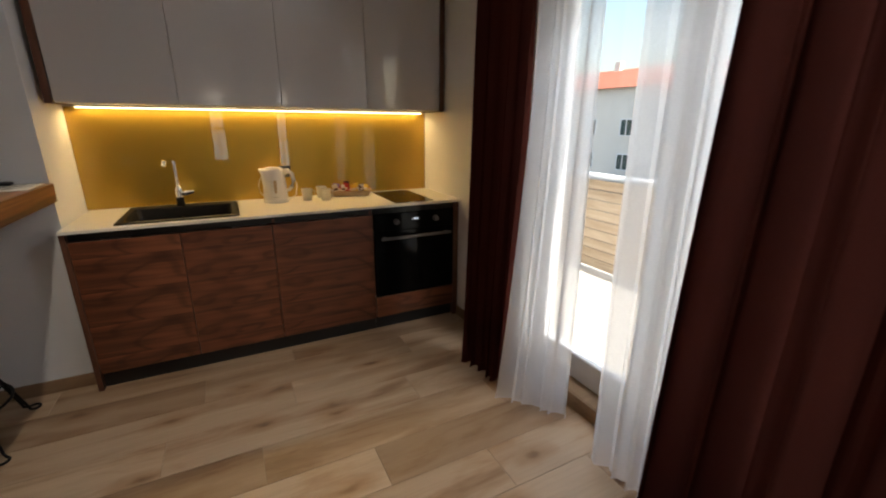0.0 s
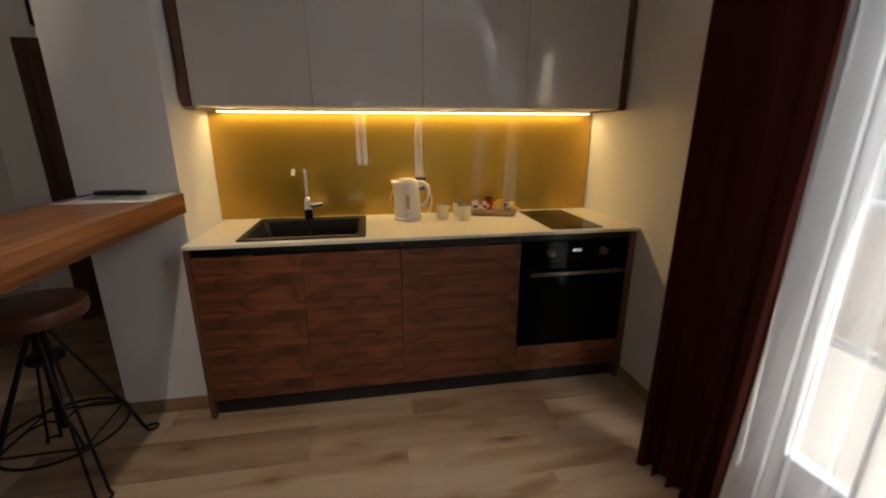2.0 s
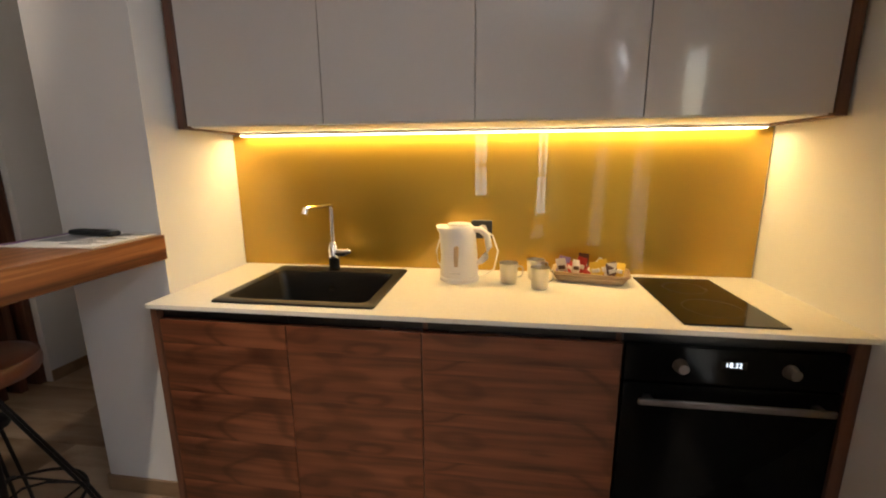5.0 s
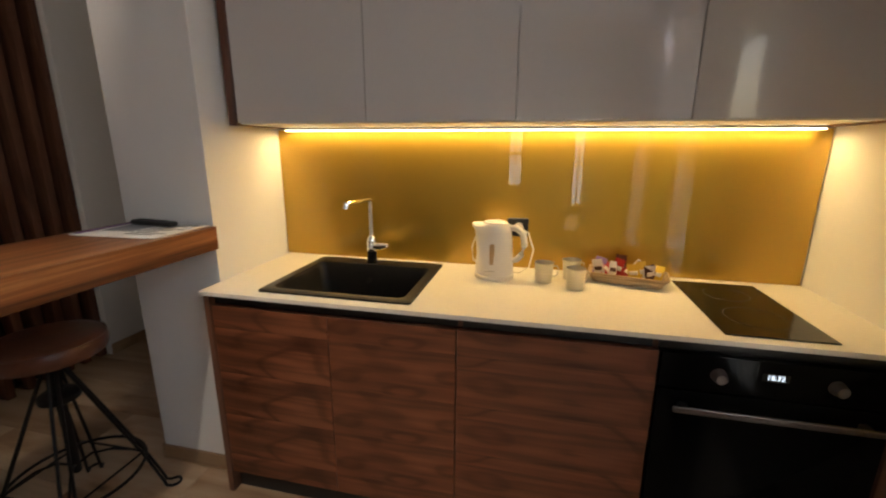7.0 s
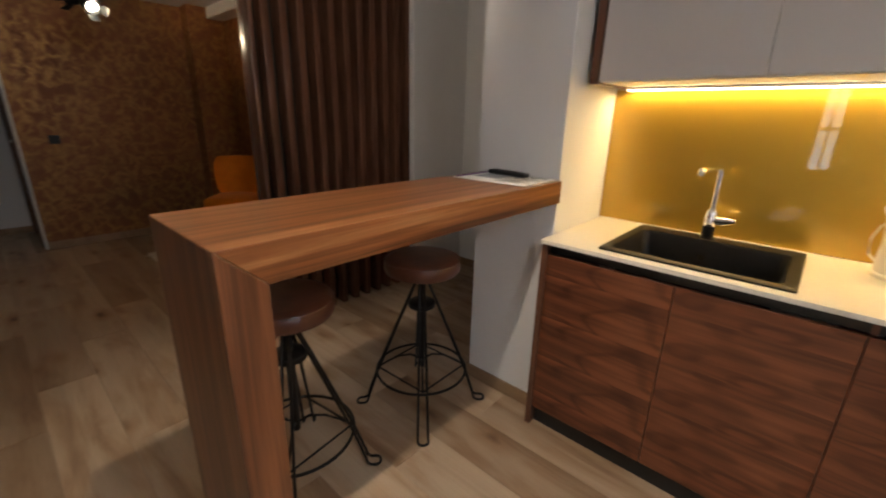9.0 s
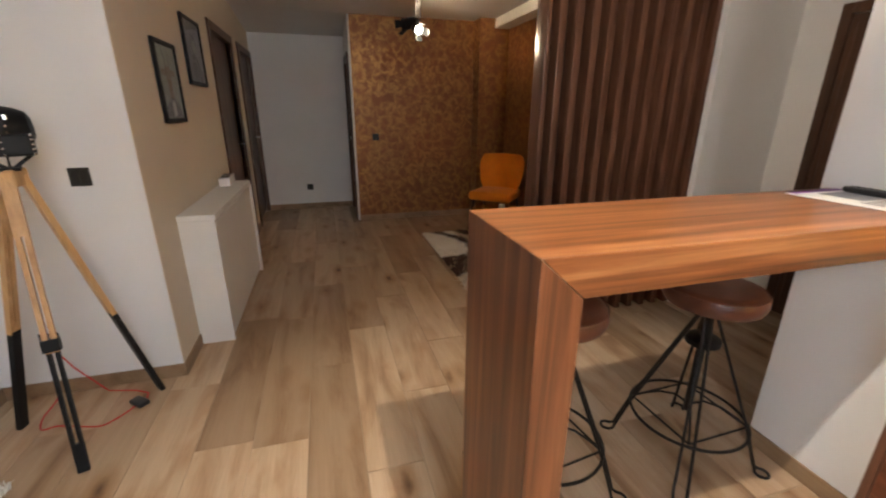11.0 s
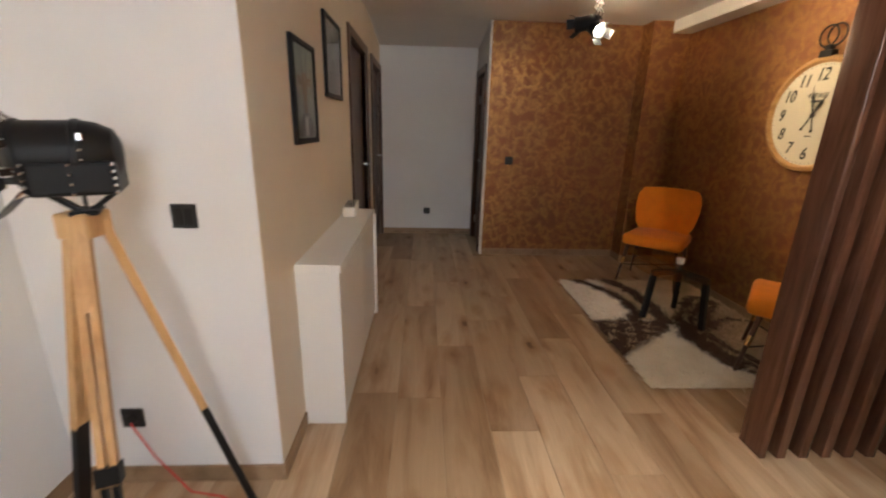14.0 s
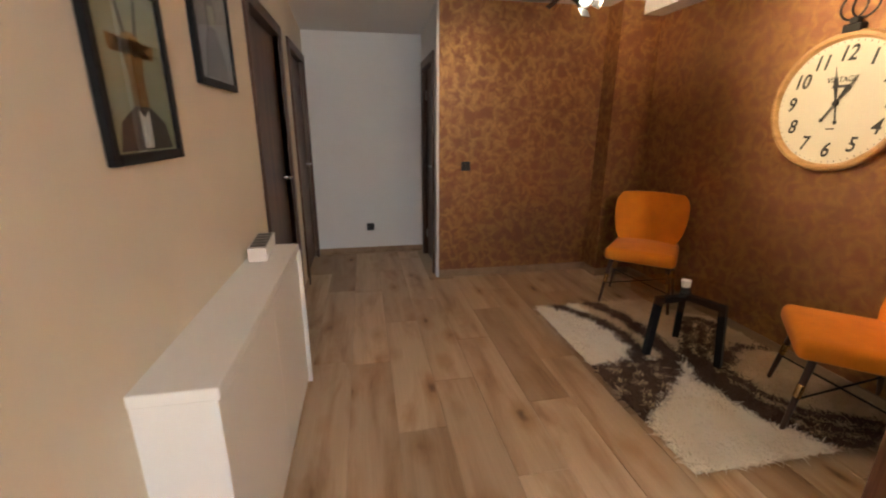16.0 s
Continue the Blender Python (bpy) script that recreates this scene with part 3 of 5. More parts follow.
def casement(name, y0, y1, z0, z1, x, label, leaves):
    win = tagged(new(name), label, "window", "", "structure")
    win.location = (x, y0, z0)
    w, h, f = y1 - y0, z1 - z0, 0.06
    part("window_frame", B((0, 0.07, 0, f, 0, h), (0, 0.07, w - f, w, 0, h), (0, 0.07, f, w - f, 0, f), (0, 0.07, f, w - f, h - f, h), bevel=0.004), M["pvc"], win)
    lw = (w - 2 * f) / leaves
    for k in range(leaves):
        a, b = f + k * lw + 0.003, f + (k + 1) * lw - 0.003
        g = 0.075
        part("sash", B((-0.015, 0.05, a, a + g, f + 0.003, h - f - 0.003), (-0.015, 0.05, b - g, b, f + 0.003, h - f - 0.003), (-0.015, 0.05, a + g, b - g, f + 0.003, f + g + 0.02), (-0.015, 0.05, a + g, b - g, h - f - g, h - f - 0.003), bevel=0.005), M["pvc"], win)
        pane = part("pane", B((0.015, 0.021, a + g - 0.004, b - g + 0.004, f + g + 0.016, h - f - g + 0.004)), M["glass"], win)
        pane.visible_shadow = False
    part("handle", tube(bmesh.new(), [(-0.015, f + lw - 0.03, 1.0), (-0.06, f + lw - 0.03, 1.0), (-0.06, f + lw - 0.03, 0.88)], 0.009), M["steel"], win, "", True)
    return win


casement("window_1", W0, W1, 0.078, WT, XE + 0.10, "white framed double balcony door", 2)
structure("door_sill", B((XE + 0.001, XE + 0.10, W0, W1, 0.075, 0.083), (XE - 0.012, XE, W0, W1, 0.0, 0.083), bevel=0.002), M["skirting"], "tiled step under the balcony door", "sill")
for x0, x1, z0 in ((-0.12, 0.26, 0.55), (1.28, 1.59, 0.12)):
    win = tagged(new("window_2" if z0 > 0.3 else "window_3"), "white framed window behind the walker", "window", "", "structure")
    win.location = (x0, -4.70, z0)
    w, h = x1 - x0, 2.1 - z0
    part("window_frame", B((0, 0.06, 0, 0.07, 0, h), (w - 0.06, w, 0, 0.07, 0, h), (w / 2 - 0.014, w / 2 + 0.014, 0, 0.07, 0.06, h - 0.06), (0.06, w - 0.06, 0, 0.07, 0, 0.06), (0.06, w - 0.06, 0, 0.07, h - 0.06, h), bevel=0.004), M["pvc"], win)
    part("transom", B((0.062, w / 2 - 0.016, 0.002, 0.066, h * 0.46, h * 0.46 + 0.06), (w / 2 + 0.016, w - 0.062, 0.002, 0.066, h * 0.46, h * 0.46 + 0.06), bevel=0.004), M["pvc"], win)
    for a, b in ((0.06, w / 2 - 0.014), (w / 2 + 0.014, w - 0.06)):
        pane = part("pane", B((a - 0.003, b + 0.003, 0.03, 0.036, 0.057, h - 0.057)), M["glass"], win)
        pane.visible_shadow = False


# ---- outside ----
structure("ground", B((1.9, 160, -120, 120, -3.3, -3.2), (-120, 1.9, -120, -4.9, -3.3, -3.2), (-120, 1.9, 5, 120, -3.3, -3.2)), M["ground"], "grey ground far below the terrace", "ground")
structure("terrace", B((XE + 0.25, 3.42, -2.2, 4.6, -0.25, 0.0)), M["terrace"], "pale terrace slab beyond the balcony door", "terrace")
terrace_ob = bpy.data.objects["terrace"]
for i in range(4):
    for j in range(17):
        x, y = XE + 0.27 + i * 0.385, -2.18 + j * 0.40
        part("tile", B((x, x + 0.38, y, y + 0.395, 0.0, 0.008), bevel=0.002), M["terrace"], terrace_ob)
rail = thing("terrace_fence", "pale wooden board fence with a white top rail", "fence", (3.36, -2.2, 0))
for k in range(9):
    part("board", B((-0.012, 0.012, 0, 6.8, 0.03 + k * 0.098, 0.03 + k * 0.098 + 0.090), bevel=0.003), M["fence"], rail)
for k in range(6):
    part("post", B((0.012, 0.052, 0.05 + k * 1.33, 0.09 + k * 1.33, 0, 0.93), bevel=0.003), M["pvc"], rail)
part("top_rail", B((-0.03, 0.06, 0, 6.8, 0.93, 0.965), bevel=0.006), M["pvc"], rail, "white painted top rail")


def house(x, y, w, d, h, ridge, turn, label, rows):
    hs = thing("house", label, "house", (x, y, -3.2), turn)
    part("wall", B((-w / 2, w / 2, -d / 2, d / 2, 0, h)), M["house_wall"], hs)
    bm = bmesh.new()
    o = 0.5
    v = [bm.verts.new(p) for p in [(-w / 2 - o, -d / 2 - o, h), (w / 2 + o, -d / 2 - o, h), (w / 2 + o, d / 2 + o, h), (-w / 2 - o, d / 2 + o, h), (-w / 2 - o, 0, h + ridge), (w / 2 + o, 0, h + ridge)]]
    for f in ((0, 1, 5, 4), (2, 3, 4, 5), (1, 2, 5), (3, 0, 4), (3, 2, 1, 0)):
        bm.faces.new([v[n] for n in f])
    roof = part("roof", bm, M["roof"], hs, "red clay tiled roof")
    part("chimney", B((-w * 0.22, -w * 0.22 + 0.6, -0.3, 0.3, h + ridge * 0.6, h + ridge + 0.7), bevel=0.02), M["house_wall"], roof)
    n = max(2, int(w / 3))
    for r in range(rows):
        for c in range(n):
            cx, cz = -w / 2 + (c + 0.5) * w / n, 1.0 + r * 2.8
            win = part("window", B((cx - 0.6, cx - 0.5, -d / 2 - 0.06, -d / 2, cz, cz + 1.4), (cx + 0.5, cx + 0.6, -d / 2 - 0.06, -d / 2, cz, cz + 1.4), (cx - 0.04, cx + 0.04, -d / 2 - 0.06, -d / 2, cz, cz + 1.4),
                                   (cx - 0.5, cx + 0.5, -d / 2 - 0.06, -d / 2, cz, cz + 0.1), (cx - 0.5, cx + 0.5, -d / 2 - 0.06, -d / 2, cz + 1.3, cz + 1.4)), M["pvc"], hs)
            part("pane", B((cx - 0.5, cx + 0.5, -d / 2 - 0.03, -d / 2 + 0.01, cz + 0.1, cz + 1.3)), M["far_glass"], win)
    return hs


house(29, 11, 13, 9, 6.8, 1.7, -90, "pale rendered house with a red tiled roof", 2)
house(34, 27, 14, 9, 7.6, 2.0, -84, "white rendered neighbouring house with red roof", 2)
house(30, -9, 14, 9, 6.4, 1.9, -95, "pale neighbouring house with a red roof", 2)
mast = thing("antenna_mast", "thin grey aerial mast with cross bars", "antenna", (21.0, 12.3, -3.2))
bm = tube(bmesh.new(), [(0, 0, 0), (0, 0, 10.5)], 0.04)
part("pole", bm, M["steel"], mast)
for z in (9.2, 9.7, 10.2):
    part("cross_bar", tube(bmesh.new(), [(0, -0.7, z), (0, 0.7, z)], 0.02, 6), M["steel"], mast)


# ---- curtains ----
def curtain(name, y0, y1, x, folds, depth, material, label, seed, foot=((0, 0), (0, 0)), z0=0.012, z1=2.34, category="curtain"):
    """Hanging cloth in uneven folds: gathered at the top, looser below. foot: how far the hem's two ends hang off the plumb line."""
    rnd = random.Random(seed)
    cv = thing(name, label, category, (x, y0, 0))
    n, rows, w = folds * 16, 30, y1 - y0
    cuts = [0.0]
    for _ in range(folds):
        cuts.append(cuts[-1] + rnd.uniform(0.6, 1.5))
    cuts = [c / cuts[-1] for c in cuts]
    ph = [rnd.uniform(-0.9, 0.9) for _ in range(folds + 2)]
    am = [rnd.uniform(0.45, 1.35) for _ in range(folds + 2)]
    hem = [rnd.uniform(-0.5, 0.9) for _ in range(folds + 2)]
    (ax, ay), (bx0, by0) = foot
    bm = bmesh.new()
    grid = []
    for r in range(rows + 1):
        f = r / rows
        low = (1 - f) ** 1.8
        row = []
        for i in range(n + 1):
            c = i / n * folds
            k = min(int(c), folds - 1)
            q = c - k
            u = cuts[k] + (cuts[k + 1] - cuts[k]) * q
            wob = am[k] * (1 - q) + am[k + 1] * q
            sway = ph[k] * (1 - q) + ph[k + 1] * q
            a = 2 * math.pi * c + sway * (1 - f)
            amp = depth * wob * (0.55 + 0.65 * (1 - f)) * (0.9 + 0.1 * math.sin(5 * f + k))
            px = amp * (math.sin(a) + 0.25 * math.sin(2.3 * a + 1.7 * k)) + low * (ax + (bx0 - ax) * u)
            py = u * w + 0.30 * amp * math.sin(2 * a) + low * (ay + (by0 - ay) * u)
            lift = (1 - f) ** 6 * 0.012 * (hem[k] * (1 - q) + hem[k + 1] * q + 0.5)
            row.append(bm.verts.new((px, py, z0 + (z1 - z0) * f + max(0, lift))))
        grid.append(row)
    for a, b in zip(grid, grid[1:]):
        for i in range(n):
            bm.faces.new((a[i], a[i + 1], b[i + 1], b[i]))
    part("cloth", bm, M[material], cv, "", True)
    part("hem", tube(bmesh.new(), hem_line(cv), 0.0022, 5), M[material], cv, "stitched bottom hem")
    for q in range(folds + 1):
        part("hook", tube(bmesh.new(), [(0, w * cuts[q], z1 - 0.01), (0, w * cuts[q], z1 + 0.042)], 0.003, 5), M["pvc"], cv)
    return cv


def hem_line(cv):
    """The lowest row of a curtain's cloth, in order."""
    me = cv.children[0].data
    low = [v.co.copy() for v in me.vertices]
    n = next(i for i in range(1, len(low)) if low[i].z > low[0].z + 0.05)
    return low[:n]


curtain("dark_curtain", 1.655, 2.09, 1.43, 5, 0.050, "curtain", "dark wine-brown curtain drawn to the side of the balcony door", 3, ((-0.03, 0.03), (-0.08, -0.10)))
curtain("dark_curtain", -0.10, 0.765, 1.40, 6, 0.068, "curtain", "dark wine-brown curtain hanging in deep folds to the floor", 5, ((0, 0), (-0.02, 0.02)))
curtain("sheer_curtain", 1.31, 1.665, 1.49, 5, 0.026, "sheer", "translucent white sheer curtain reaching the floor", 7, ((0.02, 0.0), (-0.18, -0.06)))
curtain("sheer_curtain", 0.55, 1.13, 1.49, 7, 0.026, "sheer", "translucent white sheer curtain gathered beside the dark curtain", 9, ((-0.02, 0.0), (-0.06, -0.07)))
track = thing("curtain_rail", "white double curtain rail under the ceiling", "curtain rail", (XE - 0.22, -0.1, TOP))
for x in (0.04, 0.10):
    part("track", B((x - 0.012, x + 0.012, 0, 2.3, -0.028, 0), bevel=0.003), M["pvc"], track)


# ---- kitchen ----
def front(parent, x0, x1, y, z0, z1, material, label=""):
    return part("door", B((x0 + 0.0015, x1 - 0.0015, y, y + 0.019, z0, z1), bevel=0.0012), M[material], parent, label)


YF = 2.626
for n, (x0, x1) in enumerate(((-0.587, -0.112), (-0.112, 0.355), (0.355, 0.972))):
    unit = thing("base_cabinet", ("walnut base cabinet under the black sink", "walnut base cabinet with a plain flat front", "wide walnut base cabinet beside the oven")[n], "cabinet", (x0, YF, 0), 0, "kitchen base cabinets")
    w = x1 - x0
    part("body", B((0.002, 0.018, 0.021, 0.54, 0.095, 0.69 if n < 2 else 0.868), (w - 0.018, w - 0.002, 0.021, 0.54, 0.095, 0.69 if n < 2 else 0.868), (0.018, w - 0.018, 0.021, 0.54, 0.095, 0.113), (0.018, w - 0.018, 0.525, 0.54, 0.113, 0.60)), M["walnut_v"], unit)
    front(unit, 0, w, 0, 0.098, 0.836, "walnut_h")
    part("grip_rail", B((0.0, w, 0.022, 0.045, 0.838, 0.884), bevel=0.001), M["plinth"], unit, "black recessed grip rail")
    part("plinth", B((0, w, 0.036, 0.055, 0.0, 0.092)), M["plinth"], unit, "black plinth")
for x0, x1, lab in ((-0.612, -0.5875, "walnut end panel of the base cabinets"), (1.578, 1.6135, "walnut end panel between oven and wall")):
    p = thing("end_panel", lab, "panel", (x0, YF - 0.006, 0))
    part("board", B((0, x1 - x0, 0, 0.56, 0, 0.884), bevel=0.0012), M["walnut_v"], p)

oven = thing("oven", "black built-in glass oven with two metal knobs", "oven", (0.975, YF, 0))
part("body", B((0.012, 0.590, 0.02, 0.53, 0.25, 0.83)), M["black"], oven)
part("control_panel", B((0.004, 0.598, -0.002, 0.02, 0.722, 0.838), bevel=0.002), M["oven_glass"], oven, "black glass control panel")
od = part("door", B((0.004, 0.598, -0.002, 0.02, 0.252, 0.716), bevel=0.003), M["oven_glass"], oven, "black glass oven door")
part("inner_window", B((0.09, 0.51, -0.003, -0.001, 0.33, 0.62)), M["oven_glass"], od)
bm = B((0.04, 0.565, -0.042, -0.030, 0.663, 0.683), (0.06, 0.085, -0.032, -0.002, 0.665, 0.681), (0.52, 0.545, -0.032, -0.002, 0.665, 0.681), bevel=0.003)
part("handle", bm, M["dark_steel"], od, "brushed steel bar handle")
for x in (0.158, 0.452):
    bm = moved(lathe([(0, 0), (0.021, 0), (0.021, 0.006), (0.0175, 0.010), (0.0165, 0.026), (0.014, 0.029), (0, 0.029)], 28), pose(x, -0.002, 0.779, 90))
    part("knob", bm, M["dark_steel"], oven, "dull metal knob", True)
part("display", B((0.268, 0.338, -0.0028, -0.0015, 0.775, 0.800)), M["hob"], oven, "dark clock display")
part("digits", moved(lettering("18:32", 0.021), pose(0.303, -0.0034, 0.788)), M["digits"], oven, "lit white time digits")
part("grip_rail", B((0, 0.603, 0.022, 0.045, 0.838, 0.884)), M["plinth"], oven)
part("lower_front", B((0.002, 0.601, 0, 0.019, 0.098, 0.246), bevel=0.0012), M["walnut_h"], oven, "walnut drawer front under the oven")
part("plinth", B((0, 0.603, 0.036, 0.055, 0, 0.092)), M["plinth"], oven)

# worktop with a cut-out for the sink
SX0, SX1, SY0, SY1 = -0.395, 0.192, 2.645, 3.142
top = thing("worktop", "thin pale cream worktop along the niche", "worktop", (-0.606, 2.597, 0.885))
bx = lambda x0, x1, y0, y1: (x0 + 0.606, x1 + 0.606, y0 - 2.597, y1 - 2.597, 0, 0.0155)
bm = bmesh.new()
xs, ys = [0, SX0 + 0.626, SX1 + 0.586, 2.2205], [0, SY0 - 2.577, SY1 - 2.617, 0.603]
grid = [[[bm.verts.new((x, y, z)) for z in (0, 0.0155)] for y in ys] for x in xs]
for i in range(3):
    for j in range(3):
        a, b, c, d = grid[i][j], grid[i + 1][j], grid[i + 1][j + 1], grid[i][j + 1]
        if (i, j) != (1, 1):
            bm.faces.new((a[1], b[1], c[1], d[1]))
            bm.faces.new((d[0], c[0], b[0], a[0]))
for p, q in [((i, 0), (i + 1, 0)) for i in range(3)] + [((3, j), (3, j + 1)) for j in range(3)] + [((i + 1, 3), (i, 3)) for i in range(3)] + [((0, j + 1), (0, j)) for j in range(3)] + [((1, 1), (1, 2)), ((1, 2), (2, 2)), ((2, 2), (2, 1)), ((2, 1), (1, 1))]:
    u, v = grid[p[0]][p[1]], grid[q[0]][q[1]]
    bm.faces.new((u[0], v[0], v[1], u[1]))
part("slab", bm, M["worktop"], top)

sink = thing("sink", "black granite inset sink with a raised rim", "sink", (SX0, SY0, 0.9005))
w, d = SX1 - SX0, SY1 - SY0
bm = bmesh.new()


def rounded(x0, x1, y0, y1, z, r, n=6):
    out = []
    for cx, cy, a in ((x1 - r, y1 - r, 0), (x0 + r, y1 - r, 90), (x0 + r, y0 + r, 180), (x1 - r, y0 + r, 270)):
        out += [bm.verts.new((cx + r * math.cos(radians(a + 90 * k / n)), cy + r * math.sin(radians(a + 90 * k / n)), z)) for k in range(n + 1)]
    return out


loops = [rounded(0, w, 0, d, 0, 0.012), rounded(0, w, 0, d, 0.006, 0.012), rounded(0.004, w - 0.004, 0.004, d - 0.004, 0.009, 0.012), rounded(0.035, w - 0.035, 0.035, d - 0.085, 0.009, 0.03),
         rounded(0.042, w - 0.042, 0.042, d - 0.092, -0.004, 0.03), rounded(0.055, w - 0.055, 0.055, d - 0.105, -0.17, 0.045), rounded(0.085, w - 0.085, 0.085, d - 0.135, -0.185, 0.04)]
for a, b in zip(loops, loops[1:]):
    for i in range(len(a)):
        bm.faces.new((a[i], a[(i + 1) % len(a)], b[(i + 1) % len(a)], b[i]))
bm.faces.new(loops[-1])
part("bowl", bm, M["granite"], sink, "", True)
part("drain", lathe([(0, -0.184), (0.042, -0.184), (0.042, -0.181), (0.03, -0.180), (0, -0.181)], 24, None, (w / 2, d / 2, 0)), M["chrome"], sink, "chrome drain", True)
part("overflow", moved(lathe([(0, 0), (0.012, 0), (0.012, 0.003), (0, 0.003)], 18), pose(w / 2 - 0.02, d - 0.1, -0.06, 90)), M["chrome"], sink, "chrome overflow cap", True)

tap = thing("tap", "chrome mixer tap with a tall swivel spout and black base", "tap", (-0.126, 3.095, 0.9085))
part("base", lathe([(0, 0), (0.027, 0), (0.027, 0.004), (0.023, 0.008), (0.022, 0.055), (0, 0.055)], 24), M["black"], tap, "black lower body", True)
part("body", lathe([(0, 0.055), (0.023, 0.055), (0.023, 0.105), (0.018, 0.118), (0.012, 0.125), (0, 0.125)], 24), M["chrome"], tap, "", True)
part("spout", tube(bmesh.new(), [(0, 0, 0.12), (0, 0, 0.275), (-0.001, -0.003, 0.286), (-0.003, -0.012, 0.290), (-0.032, -0.155, 0.286), (-0.035, -0.170, 0.280)], [0.010, 0.010, 0.0105, 0.0105, 0.0105, 0.0105], 12), M["chrome"], tap, "", True)
part("outlet", tube(bmesh.new(), [(-0.033, -0.160, 0.288), (-0.036, -0.172, 0.264)], 0.013, 12), M["chrome"], tap, "", True)
part("lever", tube(bmesh.new(), [(0.01, 0, 0.078), (0.045, -0.004, 0.080), (0.085, -0.010, 0.088)], [0.019, 0.017, 0.008], 14), M["chrome"], tap, "", True)

hob = thing("hob", "black two-zone glass hob set in the worktop", "hob", (1.136, 2.635, 0.9005))
part("glass", B((0, 0.286, 0, 0.505, 0, 0.005), bevel=0.002), M["hob"], hob)
bm = bmesh.new()
for cy, r in ((0.15, 0.088), (0.37, 0.072)):
    tube(bm, circle(0.143, cy, r, 0.0051, 40), 0.0006, 4, True)
part("zone_marks", bm, mat("grey print", (0.022, 0.022, 0.022), 0.4), hob, "grey cooking zone rings")

splash = thing("splashback", "gold back-painted glass splashback reflecting the windows", "splashback", (XP1, YK, 0.9005))
part("panel", B((0.003, 2.228, -0.007, -0.001, 0.002, 0.592), bevel=0.0008), M["gold"], splash)

YU = 2.850
for n in range(4):
    x0 = -0.562 + n * 0.533
    unit = thing("wall_cabinet", "white high-gloss wall cabinet without handle", "cabinet", (x0, YU, 1.503), 0, "kitchen wall cabinets")
    part("body", B((0.0005, 0.5325, 0.021, 0.348, 0, 0.72)), M["white_lacquer"], unit)
    part("door", B((0.0015, 0.5315, 0, 0.019, 0.004, 0.718), bevel=0.0012), M["gloss"], unit)
for x0 in (-0.597, 1.5715):
    p = thing("end_panel", "dark walnut end panel of the wall cabinets", "panel", (x0, YU - 0.004, 1.497))
    part("board", B((0, 0.034, 0, 0.352, 0, 0.73), bevel=0.0012), M["walnut_v"], p)
strip = thing("led_strip_light", "slim aluminium profile with a lit warm LED strip", "led strip", (-0.56, 3.145, 1.503))
part("profile", B((0, 2.13, 0.012, 0.046, -0.012, 0), bevel=0.001), M["steel"], strip)
part("diffuser", B((0.004, 2.126, 0.010, 0.042, -0.016, -0.0115), bevel=0.001), M["led"], strip, "lit milky diffuser")

sock = thing("wall_socket", "black double wall socket behind the kettle", "socket", (0.515, YK - 0.007, 1.085))
part("plate", B((-0.045, 0.045, -0.010, 0, -0.04, 0.04), bevel=0.003), M["switch"], sock)
part("insert", moved(lathe([(0, 0), (0.021, 0), (0.019, -0.006), (0, -0.006)], 24), pose(0, -0.011, 0, -90)), M["plinth"], sock, "", True)

kettle = thing("kettle", "white plastic electric kettle with a water gauge", "kettle", (0.432, 3.045, 0.9005))
body = [(0, 0.018), (0.076, 0.018), (0.078, 0.03), (0.074, 0.10), (0.066, 0.19), (0.061, 0.214), (0.054, 0.222), (0, 0.224)]
bm = lathe(body, 36)
for v in bm.verts:
    if v.co.z > 0.17 and v.co.x < -0.045:
        v.co.x -= (v.co.z - 0.17) * 0.75
part("body", bm, M["white_plastic"], kettle, "", True)
part("base", lathe([(0, 0), (0.080, 0), (0.081, 0.012), (0.077, 0.017), (0, 0.017)], 36), M["white_plastic"], kettle, "", True)
part("lid", lathe([(0.05, 0.2235), (0.046, 0.230), (0, 0.232)], 28), M["white_plastic"], kettle, "", True)
part("handle", tube(bmesh.new(), [(0.050, -0.01, 0.208), (0.085, -0.012, 0.208), (0.112, -0.014, 0.185), (0.120, -0.015, 0.14), (0.108, -0.014, 0.10), (0.088, -0.012, 0.078), (0.066, -0.01, 0.072)], [0.012, 0.013, 0.0135, 0.0135, 0.013, 0.012, 0.010], 12), M["white_plastic"], kettle, "", True)
part("water_gauge", B((-0.014, 0.006, -0.0765, -0.066, 0.065, 0.150), bevel=0.004), mat("gauge", (0.55, 0.38, 0.22), 0.2), kettle, "amber water gauge window")
part("brand_bars", B((-0.030, 0.012, -0.0790, -0.076, 0.040, 0.043)), mat("pale print bar", (0.5, 0.45, 0.4), 0.5), kettle)
cord = [(0.06, 0.04, 0.012), (0.10, 0.05, 0.006), (0.14, 0.06, 0.03), (0.155, 0.09, 0.10), (0.13, 0.135, 0.16), (0.09, 0.142, 0.185)]
part("cord", tube(bmesh.new(), cord, 0.0035, 8), M["cable_white"], kettle, "white power cord", True)
part("plug", tube(bmesh.new(), [(0.088, 0.125, 0.185), (0.086, 0.138, 0.185)], 0.02, 14), M["white_plastic"], kettle, "white plug", True)
part("cord_loop", tube(bmesh.new(), [(-0.055, 0.03, 0.02), (-0.092, 0.03, 0.06), (-0.098, 0.03, 0.11), (-0.085, 0.03, 0.155), (-0.062, 0.02, 0.18)], 0.0035, 8), M["cable_white"], kettle, "", True)


